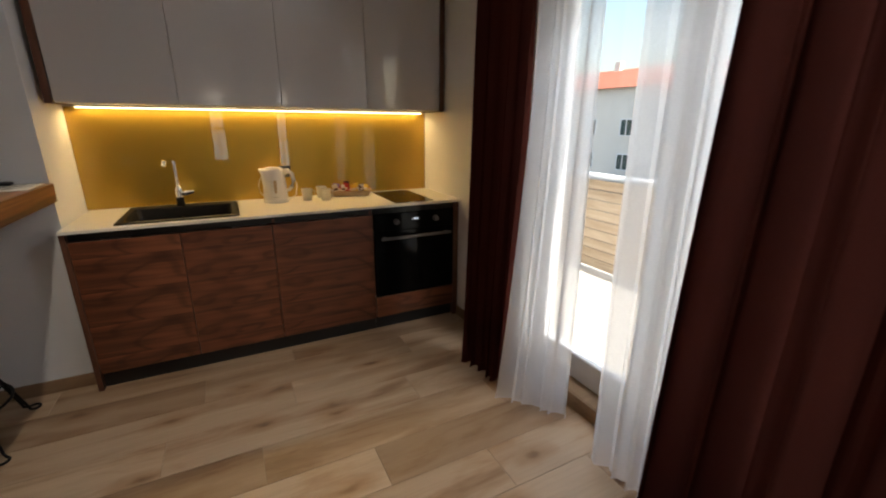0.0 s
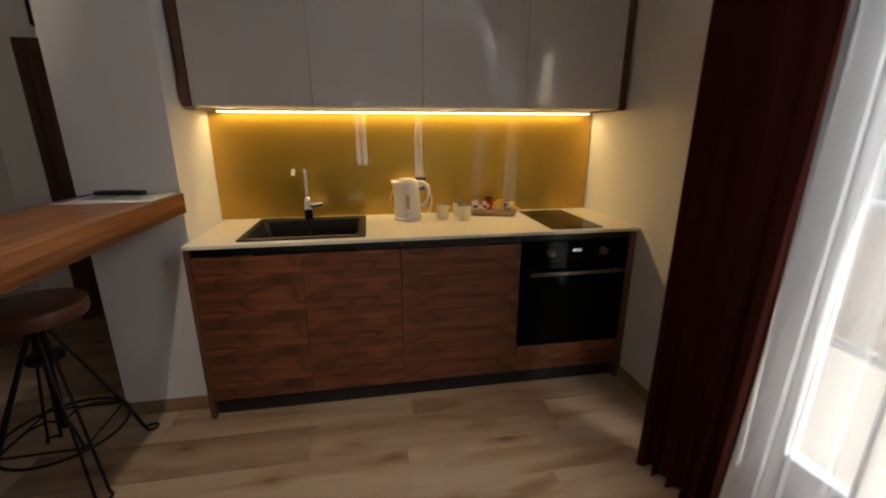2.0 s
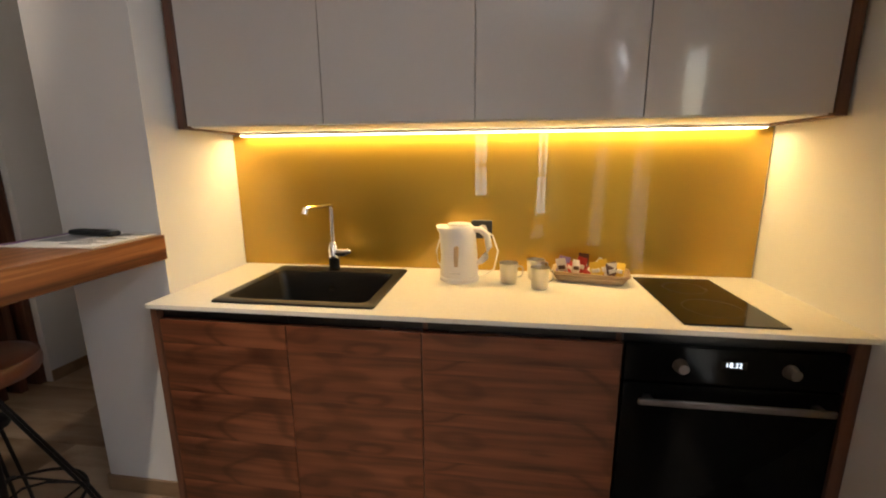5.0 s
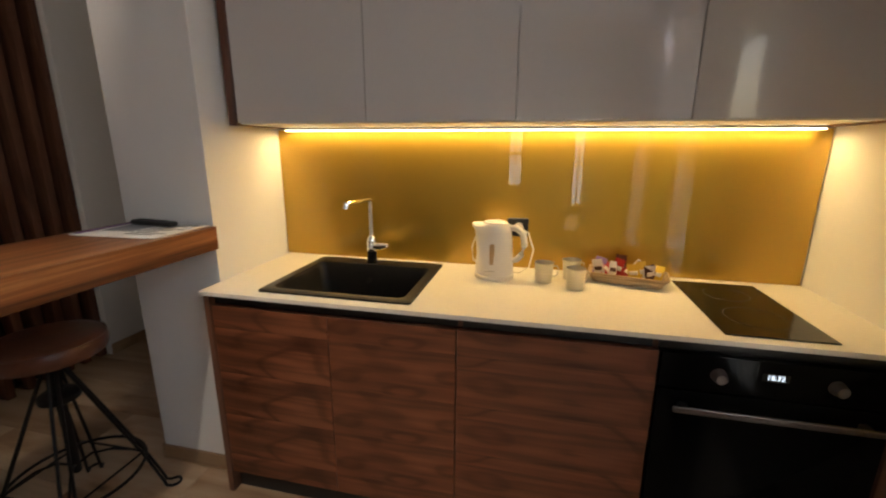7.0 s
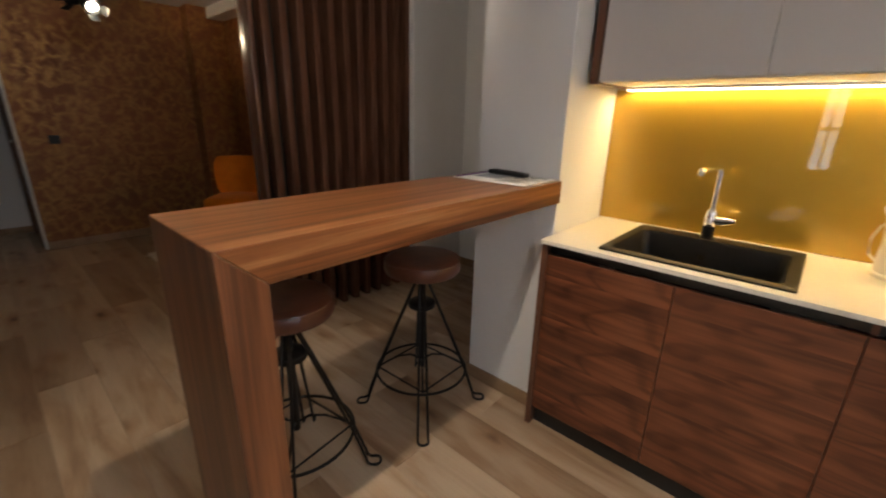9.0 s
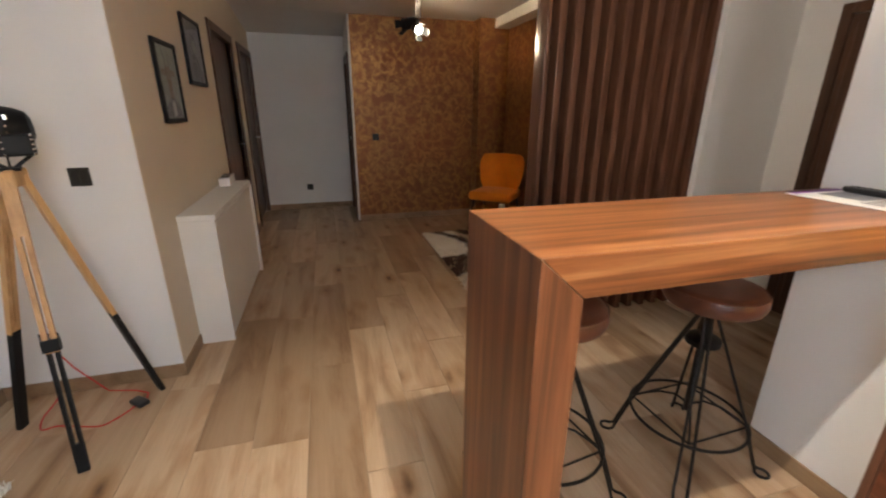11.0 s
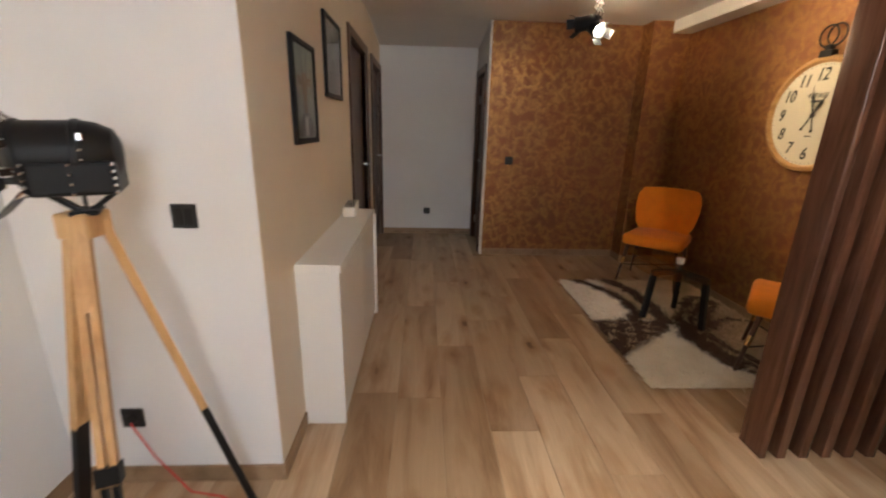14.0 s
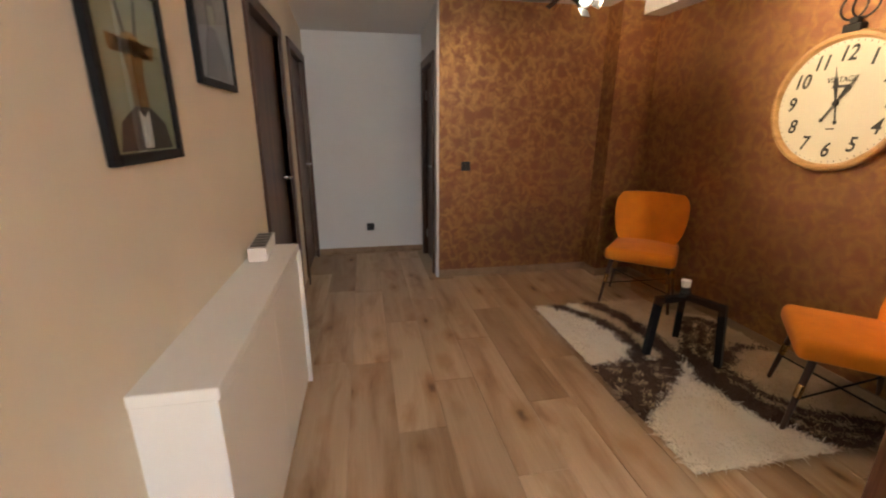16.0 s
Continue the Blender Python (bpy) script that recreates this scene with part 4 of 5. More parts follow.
def mug(x, y, turn):
    g = thing("steel_mug", "brushed steel mug with a wire handle on the worktop", "mug", (x, y, 0.9005), turn, "steel mugs on the worktop")
    part("cup", lathe([(0, 0), (0.030, 0), (0.0315, 0.003), (0.0365, 0.078), (0.0375, 0.080), (0.0360, 0.080), (0.0350, 0.076), (0.0300, 0.005), (0, 0.005)], 32), M["steel"], g, "", True)
    part("handle", tube(bmesh.new(), [(0.034, 0, 0.064), (0.052, 0, 0.064), (0.058, 0, 0.056), (0.056, 0, 0.030), (0.048, 0, 0.022), (0.032, 0, 0.022)], 0.0032, 8), M["steel"], g, "", True)
    return g


mug(0.632, 3.018, 15)
mug(0.748, 2.960, 25)
mug(0.742, 3.085, 30)

basket = thing("basket", "small flat wicker basket full of drink sachets", "basket", (0.955, 3.085, 0.9005), -12)
bm = bmesh.new()
for k in range(6):
    f = k / 5
    hw, hd, z = 0.120 + 0.025 * f, 0.050 + 0.018 * f, 0.006 + 0.034 * f
    pts = []
    for cx, cy, a in ((hw - 0.02, hd - 0.02, 0), (-hw + 0.02, hd - 0.02, 90), (-hw + 0.02, -hd + 0.02, 180), (hw - 0.02, -hd + 0.02, 270)):
        pts += [(cx + 0.02 * math.cos(radians(a + 30 * q)), cy + 0.02 * math.sin(radians(a + 30 * q)), z + 0.0015 * math.sin(9 * q + 40 * k)) for q in range(4)]
    tube(bm, pts, 0.0042, 6, True)
part("weave", bm, M["wicker"], basket, "", True)
for s in range(22):
    a = 2 * math.pi * s / 22
    x, y = 0.120 * max(-1, min(1, 1.3 * math.cos(a))), 0.050 * max(-1, min(1, 1.3 * math.sin(a)))
    part("stake", tube(bmesh.new(), [(x, y, 0.002), (x * 1.21, y * 1.35, 0.043)], 0.003, 5), M["wicker"], basket)
part("bottom", B((-0.115, 0.115, -0.046, 0.046, 0.001, 0.006), bevel=0.002), M["wicker"], basket)


def sachet(x, y, z, l, w, tilt, lean, turn, material, label):
    g = thing("sachet", label, "sachet", (0.955, 3.085, 0.9005), -12, "drink sachets in the basket")
    bm = bmesh.new()
    nx, ny = 6, 4
    grid = []
    for side in (1, -1):
        grid.append([[bm.verts.new(((i / nx - 0.5) * w, side * 0.006 * max(0.08, math.sin(math.pi * i / nx)) * max(0.08, math.sin(math.pi * j / ny)), j / ny * l)) for i in range(nx + 1)] for j in range(ny + 1)])
    for g2 in grid:
        for j in range(ny):
            for i in range(nx):
                bm.faces.new((g2[j][i], g2[j][i + 1], g2[j + 1][i + 1], g2[j + 1][i]))
    bmesh.ops.remove_doubles(bm, verts=bm.verts, dist=0.0012)
    moved(bm, pose(x, y, z, tilt, lean, turn))
    part("packet", bm, M[material], g, "", True)
    band = B((-w * 0.36, w * 0.36, -0.0072, 0.0072, l * 0.36, l * 0.60), bevel=0.002)
    part("printed_band", moved(band, pose(x, y, z, tilt, lean, turn)), M["sachet_white" if material != "sachet_white" else "sachet_brown"], g, "printed band")


rnd = random.Random(11)
kinds = ["sachet_purple", "sachet_white", "sachet_red", "sachet_brown", "sachet_white", "sachet_red", "sachet_brown", "sachet_red", "sachet_white", "sachet_brown", "sachet_yellow", "sachet_red", "sachet_yellow", "sachet_white", "sachet_brown", "sachet_yellow"]
for n, kname in enumerate(kinds):
    sachet(-0.112 + 0.0142 * n, rnd.uniform(-0.034, 0.034), 0.020, rnd.uniform(0.058, 0.084), rnd.uniform(0.032, 0.046), rnd.uniform(-40, 20), rnd.uniform(-20, 45), rnd.uniform(-35, 35), kname, f"{kname.split('_')[1]} foil drink sachet standing in the basket")


# ---- breakfast bar ----
BX0, BX1, BY0, BY1 = -1.010, -0.606, 1.392, YP - 0.001
bar = thing("breakfast_bar", "thick walnut waterfall breakfast bar fixed to the pillar", "bar counter", (BX0, BY0, 0))
bw, bl = BX1 - BX0, BY1 - BY0


def mitred(outer):
    """Top slab or leg with a 45 degree mitre at the corner."""
    bm = bmesh.new()
    prof = [(0, 1.121), (bl, 1.121), (bl, 1.031), (0.098, 1.031)] if outer else [(0, 1.1205), (0.0975, 1.0305), (0.0975, 0), (0, 0)]
    a, b = [bm.verts.new((0, y, z)) for y, z in prof], [bm.verts.new((bw, y, z)) for y, z in prof]
    bm.faces.new(a)
    bm.faces.new(b[::-1])
    for i in range(4):
        bm.faces.new((a[i], b[i], b[(i + 1) % 4], a[(i + 1) % 4]))
    bmesh.ops.bevel(bm, geom=bm.edges[:], offset=0.0025, segments=2, profile=0.5, affect="EDGES")
    return bm


part("top", mitred(True), M["bar_y_lit"], bar)
part("leg", mitred(False), M["bar_z_shaded"], bar)

mag = thing("magazine", "thin white printed brochure lying on the bar", "magazine", (-0.80, 2.59, 1.1215), 2)
part("booklet", B((-0.17, 0.17, -0.125, 0.125, 0, 0.004), bevel=0.001), M["paper"], mag)
bm = B((-0.168, -0.142, -0.118, 0.118, 0.0042, 0.0047))
part("cover_band", bm, M["purple"], mag, "violet printed band")
part("printed_photo", B((-0.12, 0.0, -0.05, 0.09, 0.0042, 0.0047)), M["mount_b"], mag, "grey printed photograph")
part("print_bars", B(*[(0.01, 0.15 - 0.03 * (k % 3), 0.09 - 0.025 * k, 0.098 - 0.025 * k, 0.0042, 0.0047) for k in range(8)]), M["print_grey"], mag)
remote = thing("remote_control", "black remote control lying on the brochure", "remote control", (-0.83, 2.665, 1.1262), -6)
bm = B((-0.10, 0.10, -0.021, 0.021, 0, 0.018), bevel=0.008, seg=3)
part("body", bm, M["switch"], remote, "", True)
part("buttons", B(*[(-0.08 + 0.018 * i, -0.070 + 0.018 * i, -0.012 + 0.009 * j, -0.006 + 0.009 * j, 0.018, 0.0195) for i in range(8) for j in range(3)]), M["plinth"], remote)


# ---- bar stools ----
def bar_stool(x, y, turn, label):
    st = thing("bar_stool", label, "bar stool", (x, y, 0), turn, "bar stools under the bar")
    part("seat", lathe([(0, 0.690), (0.146, 0.690), (0.163, 0.696), (0.171, 0.710), (0.173, 0.728), (0.170, 0.746), (0.160, 0.759), (0.135, 0.766), (0, 0.769)], 40), M["leather"], st, "round brown leather seat", True)
    part("piping", tube(bmesh.new(), circle(0, 0, 0.167, 0.754, 40), 0.0038, 6, True), M["leather"], st, "", True)
    part("seat_plate", lathe([(0, 0.672), (0.034, 0.672), (0.038, 0.680), (0.105, 0.684), (0.105, 0.6895), (0, 0.6895)], 24), M["iron"], st, "", True)
    part("spindle", lathe([(0, 0.205), (0.013, 0.205), (0.016, 0.212), (0.016, 0.660), (0.028, 0.668), (0.028, 0.6715), (0, 0.6715)], 20), M["iron"], st, "thick black screw spindle", True)
    for k in range(14):
        z = 0.565 + 0.0066 * k
        part("thread", tube(bmesh.new(), circle(0, 0, 0.0165, z, 16), 0.0016, 4, True), M["iron"], st)
    part("hub", lathe([(0.017, 0.512), (0.052, 0.514), (0.062, 0.520), (0.064, 0.530), (0.062, 0.541), (0.052, 0.548), (0.017, 0.552)], 28), M["iron"], st, "black cast hub disc", True)
    part("foot_ring", tube(bmesh.new(), circle(0, 0, 0.215, 0.190, 44), 0.0062, 8, True), M["iron"], st, "", True)
    corners = []
    for k in range(4):
        a = radians(45 + 90 * k)
        d, s = Vector((math.cos(a), math.sin(a), 0)), Vector((-math.sin(a), math.cos(a), 0))
        corners.append(d * 0.208 + Vector((0, 0, 0.198)))
        up = lambda r, w, z, side: d * r + s * side * w + Vector((0, 0, z))
        rods = [[up(0.022, 0.010, 0.655, q), up(0.073, 0.013, 0.530, q), up(0.209, 0.019, 0.190, q), up(0.255, 0.022, 0.050, q), up(0.264, 0.023, 0.018, q), up(0.280, 0.023, 0.008, q)] for q in (1, -1)]
        loop = [d * (0.294 + 0.022 * math.cos(radians(q))) + s * 0.024 * math.sin(radians(q)) + Vector((0, 0, 0.007)) for q in (75, 45, 15, -15, -45, -75)]
        part("leg", tube(bmesh.new(), rods[0] + loop + rods[1][::-1], 0.0060, 7), M["iron"], st, "bent double-rod leg with looped foot", True)
        bow = [Vector((0, 0, 0.240)) + d * 0.014, d * 0.050 + Vector((0, 0, 0.262)), d * 0.110 + Vector((0, 0, 0.255)), d * 0.170 + Vector((0, 0, 0.224)), d * 0.206 + Vector((0, 0, 0.197))]
        part("brace", tube(bmesh.new(), bow, 0.0048, 7), M["iron"], st, "bowed iron brace", True)
    for p, q in zip(corners, corners[1:] + corners[:1]):
        part("stretcher", tube(bmesh.new(), [p, q], 0.0045, 7), M["iron"], st, "", True)
    return st


bar_stool(-1.072, 2.390, 2, "industrial iron bar stool with brown leather seat beside the pillar")
bar_stool(-1.105, 1.750, 8, "industrial iron bar stool with brown leather seat by the bar leg")


# ---- slatted screen ----
screen = thing("slat_screen", "floor-to-ceiling walnut slatted room divider", "screen", (-2.415, 2.270, 0))
part("end_board", B((0, 0.130, 0, 0.030, 0, TOP - 0.002), bevel=0.006, seg=3), M["slat"], screen, "", True)
slats = 11
pitch = (3.46 - 2.270 - 0.078 + 0.057) / slats
for k in range(slats):
    y = 0.078 + k * pitch
    part("slat", B((0.022, 0.130, y, y + 0.044, 0, TOP - 0.002), bevel=0.004, seg=2), M["slat"], screen, "", True)
# its colour stands in for the shade of the gaps
part("backing", B((0.0, 0.020, 0.031, 3.46 - 2.270, 0, TOP - 0.002)), M["slat_gap_shade"], screen, "backing board behind the slats, coloured near-black as gap shade")


# ---- clock ----
CX, CZ, CR = -3.562, 1.520, 0.358
clock = thing("wall_clock", "large round cream wall clock like a pocket watch, wooden rim", "clock", (CX, YC, CZ))
up = pose(0, 0, 0, 90)
part("rim", moved(lathe([(CR - 0.040, 0.0), (CR - 0.004, 0.0), (CR, 0.006), (CR, 0.034), (CR - 0.010, 0.046), (CR - 0.026, 0.046), (CR - 0.036, 0.036), (CR - 0.040, 0.02)], 72), up), M["clock_wood"], clock, "light wooden rim", True)
part("face", moved(lathe([(0, 0.002), (CR - 0.039, 0.002), (CR - 0.039, 0.022), (0, 0.022)], 72), up), M["clock_face"], clock, "aged cream dial")
for h in range(1, 13):
    a = radians(90 - 30 * h)
    r = 0.246
    bm = lettering(str(h), 0.108, 0.001, 0.0016, 0.22)
    moved(bm, Matrix.Diagonal((0.82, 1, 1, 1)))
    part("numeral", moved(bm, pose(r * math.cos(a), -0.0235, r * math.sin(a))), M["ink"], clock, "black printed numeral")
part("dial_word", moved(moved(lettering("VINTAGE", 0.042), Matrix.Diagonal((0.85, 1, 1, 1))), pose(0, -0.0235, 0.12)), M["ink"], clock, "black printed word")
for k in range(60):
    part("minute_mark", moved(B((-0.0010, 0.0010, -0.0245, -0.0225, 0.303, 0.312 if k % 5 else 0.316)), pose(0, 0, 0, 0, 6 * k, 0)), M["ink"], clock)
part("dial_line", B((-0.040, 0.040, -0.0245, -0.0225, 0.079, 0.094)), M["print_grey"], clock, "faded printed line")
part("dial_bar", B((-0.022, 0.022, -0.0245, -0.0225, -0.135, -0.128)), M["ink"], clock)


def hand(angle, length, width, y):
    bm = bmesh.new()
    pts = [(-width * 0.4, -0.095), (width * 0.4, -0.095), (width * 0.3, 0), (width, length * 0.55), (width * 0.35, length * 0.66), (0, length), (-width * 0.35, length * 0.66), (-width, length * 0.55), (-width * 0.3, 0)]
    a, b = [bm.verts.new((x, y, z)) for x, z in pts], [bm.verts.new((x, y - 0.0015, z)) for x, z in pts]
    bm.faces.new(a)
    bm.faces.new(b[::-1])
    for i in range(len(pts)):
        bm.faces.new((a[i], b[i], b[(i + 1) % len(pts)], a[(i + 1) % len(pts)]))
    bmesh.ops.create_circle(bm, cap_ends=True, segments=14, radius=0.011, matrix=pose(0, y - 0.002, -0.10, 90))
    return moved(bm, pose(0, 0, 0, 0, angle, 0))


part("minute_hand", hand(-12, 0.195, 0.012, -0.027), M["ink"], clock)
part("hour_hand", hand(31, 0.165, 0.015, -0.030), M["ink"], clock)
part("hub", moved(lathe([(0, 0.022), (0.014, 0.022), (0.014, 0.034), (0, 0.036)], 20), up), M["ink"], clock)
part("crown", B((-0.045, 0.045, -0.050, -0.004, CR - 0.012, CR + 0.030), (-0.022, 0.022, -0.045, -0.010, CR + 0.030, CR + 0.062), bevel=0.005), M["iron"], clock, "black crown at the top")
for dx in (-0.028, 0.028):
    part("ring", moved(tube(bmesh.new(), circle(dx, CR + 0.115, 0.062, 0.026, 30), 0.0055, 7, True), up), M["iron"], clock, "black wire ring")


# ---- chairs, table and rug ----
def lounge_chair(x, y, turn, label):
    ch = thing("lounge_chair", label, "chair", (x, y, 0), turn, "orange chairs round the glass table")
    bm = B((-0.255, 0.255, -0.26, 0.22, 0.385, 0.485), bevel=0.04, seg=4)
    for v in bm.verts:
        if v.co.y > 0:
            v.co.x *= 1 - 0.22 * v.co.y
        if v.co.z > 0.44:
            v.co.z += 0.012 * (1 - (v.co.x / 0.26) ** 2)
    part("seat", bm, M["velvet"], ch, "", True)
    bm = bmesh.new()
    n, rows = 16, 10
    shell = []
    for off in (0.0, 0.075):
        grid = []
        for r in range(rows + 1):
            f = r / rows
            z = 0.455 + 0.425 * f
            wide = 0.188 + 0.088 * math.sin(math.pi * (0.10 + 0.60 * f))
            if f > 0.8:
                wide -= 0.030 * ((f - 0.8) / 0.2) ** 2
            if f < 0.2:
                wide -= 0.050 * ((0.2 - f) / 0.2) ** 2
            row = []
            for i in range(n + 1):
                u = i / n * 2 - 1
                edge = 1 - 0.75 * abs(u) ** 5
                thick = off * edge * (1 - 0.6 * max(0, (f - 0.85) / 0.15) ** 2)
                row.append(bm.verts.new((u * wide, 0.175 + 0.075 * f - 0.075 * u * u + thick, z + 0.004 * (1 - u * u) * (f > 0.9))))
            grid.append(row)
        shell.append(grid)
    a, b = shell
    for r in range(rows):
        for i in range(n):
            bm.faces.new((a[r][i], a[r][i + 1], a[r + 1][i + 1], a[r + 1][i]))
            bm.faces.new((b[r][i], b[r + 1][i], b[r + 1][i + 1], b[r][i + 1]))
        bm.faces.new((a[r][0], a[r + 1][0], b[r + 1][0], b[r][0]))
        bm.faces.new((a[r][n], b[r][n], b[r + 1][n], a[r + 1][n]))
    for i in range(n):
        bm.faces.new((a[rows][i], a[rows][i + 1], b[rows][i + 1], b[rows][i]))
        bm.faces.new((a[0][i], b[0][i], b[0][i + 1], a[0][i + 1]))
    bmesh.ops.bevel(bm, geom=[e for e in bm.edges if e.calc_face_angle(0) > 0.9], offset=0.012, segments=3, profile=0.5, affect="EDGES")
    part("backrest", bm, M["velvet"], ch, "rounded padded backrest", True)
    for sx, sy in ((-1, -1), (1, -1), (-1, 1), (1, 1)):
        t0, t1, t2 = Vector((sx * 0.20, sy * 0.17 - 0.01, 0.40)), Vector((sx * 0.232, sy * 0.205 - 0.01, 0.17)), Vector((sx * 0.255, sy * 0.23 - 0.01, 0.0))
        leg = part("leg", tube(bmesh.new(), [t0, t1, t2], [0.017, 0.0135, 0.010], 12), M["chair_wood"], ch, "", True)
        c0, c1 = t0.lerp(t1, 0.62), t0.lerp(t1, 0.90)
        part("ferrule", tube(bmesh.new(), [c0, c1], [0.0165, 0.0155], 12), M["brass"], leg, "brass band", True)
    for sy in (-1, 1):
        part("stretcher", tube(bmesh.new(), [(-0.232, sy * 0.205 - 0.01, 0.18), (0.232, -sy * 0.205 - 0.01, 0.18)], 0.005, 8), M["iron"], ch, "thin dark cross wire", True)
    return ch


lounge_chair(-4.50, 2.955, 47, "orange velvet lounge chair with dark legs in the papered corner")
lounge_chair(-2.98, 2.99, -42, "orange velvet lounge chair with dark legs beside the screen")

table = thing("coffee_table", "round clear-glass coffee table on angular black legs", "table", (-3.655, 2.665, 0.030))
part("tabletop", lathe([(0, 0.395), (0.326, 0.395), (0.330, 0.398), (0.330, 0.403), (0.326, 0.406), (0, 0.406)], 56), M["table_glass"], table, "round clear glass top", True)
for k, a in enumerate((-94, 28, 146)):
    d, s = Vector((math.cos(radians(a)), math.sin(radians(a)), 0)), Vector((-math.sin(radians(a)), math.cos(radians(a)), 0))
    bm = bmesh.new()
    prof = [(0.0, 0.392), (0.208, 0.380), (0.240, 0.0), (0.203, 0.0), (0.172, 0.342), (0.0, 0.354)]
    f, g = [bm.verts.new(d * r + s * 0.019 + Vector((0, 0, z))) for r, z in prof], [bm.verts.new(d * r - s * 0.019 + Vector((0, 0, z))) for r, z in prof]
    for i in range(5):
        bm.faces.new((f[i], f[i + 1], g[i + 1], g[i]))
    for ring in (f, g):
        bm.faces.new((ring[0], ring[1], ring[4], ring[5]))
        bm.faces.new((ring[1], ring[2], ring[3], ring[4]))
    bmesh.ops.bevel(bm, geom=[e for e in bm.edges if len(e.link_faces) == 2 and e.calc_face_angle(0) > 0.5], offset=0.003, segments=1, profile=0.5, affect="EDGES")
    part("leg", bm, M["black"], table, "angular black metal leg")
candle = thing("candle_glass", "small glass candle holder on the coffee table", "candle", (-3.718, 2.69, 0.437))
part("glass", lathe([(0, 0), (0.028, 0), (0.030, 0.004), (0.034, 0.075), (0.031, 0.075), (0.027, 0.008), (0, 0.008)], 24), M["glass"], candle, "", True)
part("wax", lathe([(0, 0.0095), (0.0255, 0.0095), (0.029, 0.050), (0, 0.050)], 24), M["paper"], candle, "white wax", True)


def tufts(points, rnd, height, width, lean):
    """Many short flat fibres as raw mesh data."""
    verts, faces = [], []
    for x, y in points:
        a, h = rnd.uniform(0, math.pi), height * rnd.uniform(0.65, 1.15)
        lx, ly = rnd.gauss(0, lean), rnd.gauss(0, lean)
        c, s = math.cos(a) * width, math.sin(a) * width
        n = len(verts)
        verts += [(x - c, y - s, 0), (x + c, y + s, 0), (x + c * 0.7 + lx * 0.5, y + s * 0.7 + ly * 0.5, h * 0.65), (x - c * 0.7 + lx * 0.5, y - s * 0.7 + ly * 0.5, h * 0.65), (x + lx * 1.3, y + ly * 1.3, h * 0.9)]
        faces += [(n, n + 1, n + 2, n + 3), (n + 3, n + 2, n + 4)]
    me = bpy.data.meshes.new("pile")
    me.from_pydata(verts, [], faces)
    return me


def pile(name, points, rnd, height, width, lean, material, parent, z, label):
    me = tufts(points, rnd, height, width, lean)
    me.materials.append(M[material])
    ob = new(name, me)
    ob.parent, ob.location = parent, (0, 0, z)
    return tagged(ob, label, kind="stuff")


RL, RW = 1.66, 1.20


def dist_line(px, py, line):
    best = 9
    for (ax, ay), (bx_, by_) in zip(line, line[1:]):
        dx, dy = bx_ - ax, by_ - ay
        f = max(0, min(1, ((px - ax) * dx + (py - ay) * dy) / (dx * dx + dy * dy)))
        best = min(best, math.hypot(px - ax - f * dx, py - ay - f * dy))
    return best


BAND_A = [(-0.06, 0.10), (0.04, 0.19), (0.27, 0.335), (0.52, 0.395), (0.70, 0.375), (0.86, 0.29)]
BAND_B = [(-0.06, 0.40), (0.06, 0.48), (0.31, 0.56), (0.62, 0.565), (0.84, 0.52), (0.99, 0.42)]
ARC = [(0.50, 1.04), (0.66, 0.90), (0.86, 0.73), (1.10, 0.62), (1.36, 0.67), (1.54, 0.78), (1.62, 1.0)]
RING = [(0.98, 0.84), (0.88, 0.92), (0.82, 1.05), (0.88, 1.25)]


def shade_of(x, y):
    j = 0.009 * math.sin(31 * x + 17 * y) + 0.007 * math.sin(57 * y - 23 * x)
    da, db, dc, dr = (dist_line(x, y, line) + j for line in (BAND_A, BAND_B, ARC, RING))
    if da < 0.052 or db < 0.062 or dr < 0.030:
        return "shag_brown"
    if dc < 0.125:
        return "shag_tan" if 0.034 < dc < 0.052 and y > 0.66 + 0.1 * abs(x - 1.2) else "shag_brown"
    if y < 0.47 and 0.84 + j < x < 1.36 - 0.80 * y + 2 * j:
        return "shag_brown" if math.sin(41 * x + 12 * y) * math.sin(37 * y - 19 * x) > -0.62 else "shag_tan"
    if x < 0.84 and y > 0.36 or y > 0.70:
        return "shag_tan"
    return "shag_cream"


rug = thing("shag_rug", "deep-pile rug with dark brown swirls on cream", "rug", (-4.46, 2.055, 0.0))
part("backing", B((0.008, RL - 0.008, 0.008, RW - 0.008, 0.0005, 0.008), bevel=0.003), M["shag_tan"], rug)
rnd = random.Random(21)
sets = {"shag_cream": [], "shag_tan": [], "shag_brown": []}
for _ in range(85000):
    x, y = rnd.uniform(0, RL), rnd.uniform(0, RW)
    sets[shade_of(x, y)].append((x, y))
for kname, label in (("shag_cream", "long cream pile"), ("shag_tan", "tan pile"), ("shag_brown", "dark brown pile")):
    pile("pile", sets[kname], rnd, 0.028, 0.0066, 0.019, kname, rug, 0.006, label)

shag = thing("shag_rug", "plain cream long-pile shag rug on the living room floor", "rug", (-1.59, -2.0, 0.0))
part("backing", B((0.01, 1.30, 0.01, 1.77, 0.0005, 0.010), bevel=0.003), M["shag"], shag)
pile("pile", [(rnd.uniform(0, 1.31), rnd.uniform(0.9, 1.78)) for _ in range(24000)], rnd, 0.040, 0.0045, 0.014, "shag", shag, 0.006, "long cream pile")
pile("pile", [(rnd.uniform(0, 1.31), rnd.uniform(0.0, 0.9)) for _ in range(8000)], rnd, 0.040, 0.0065, 0.014, "shag", shag, 0.006, "long cream pile")


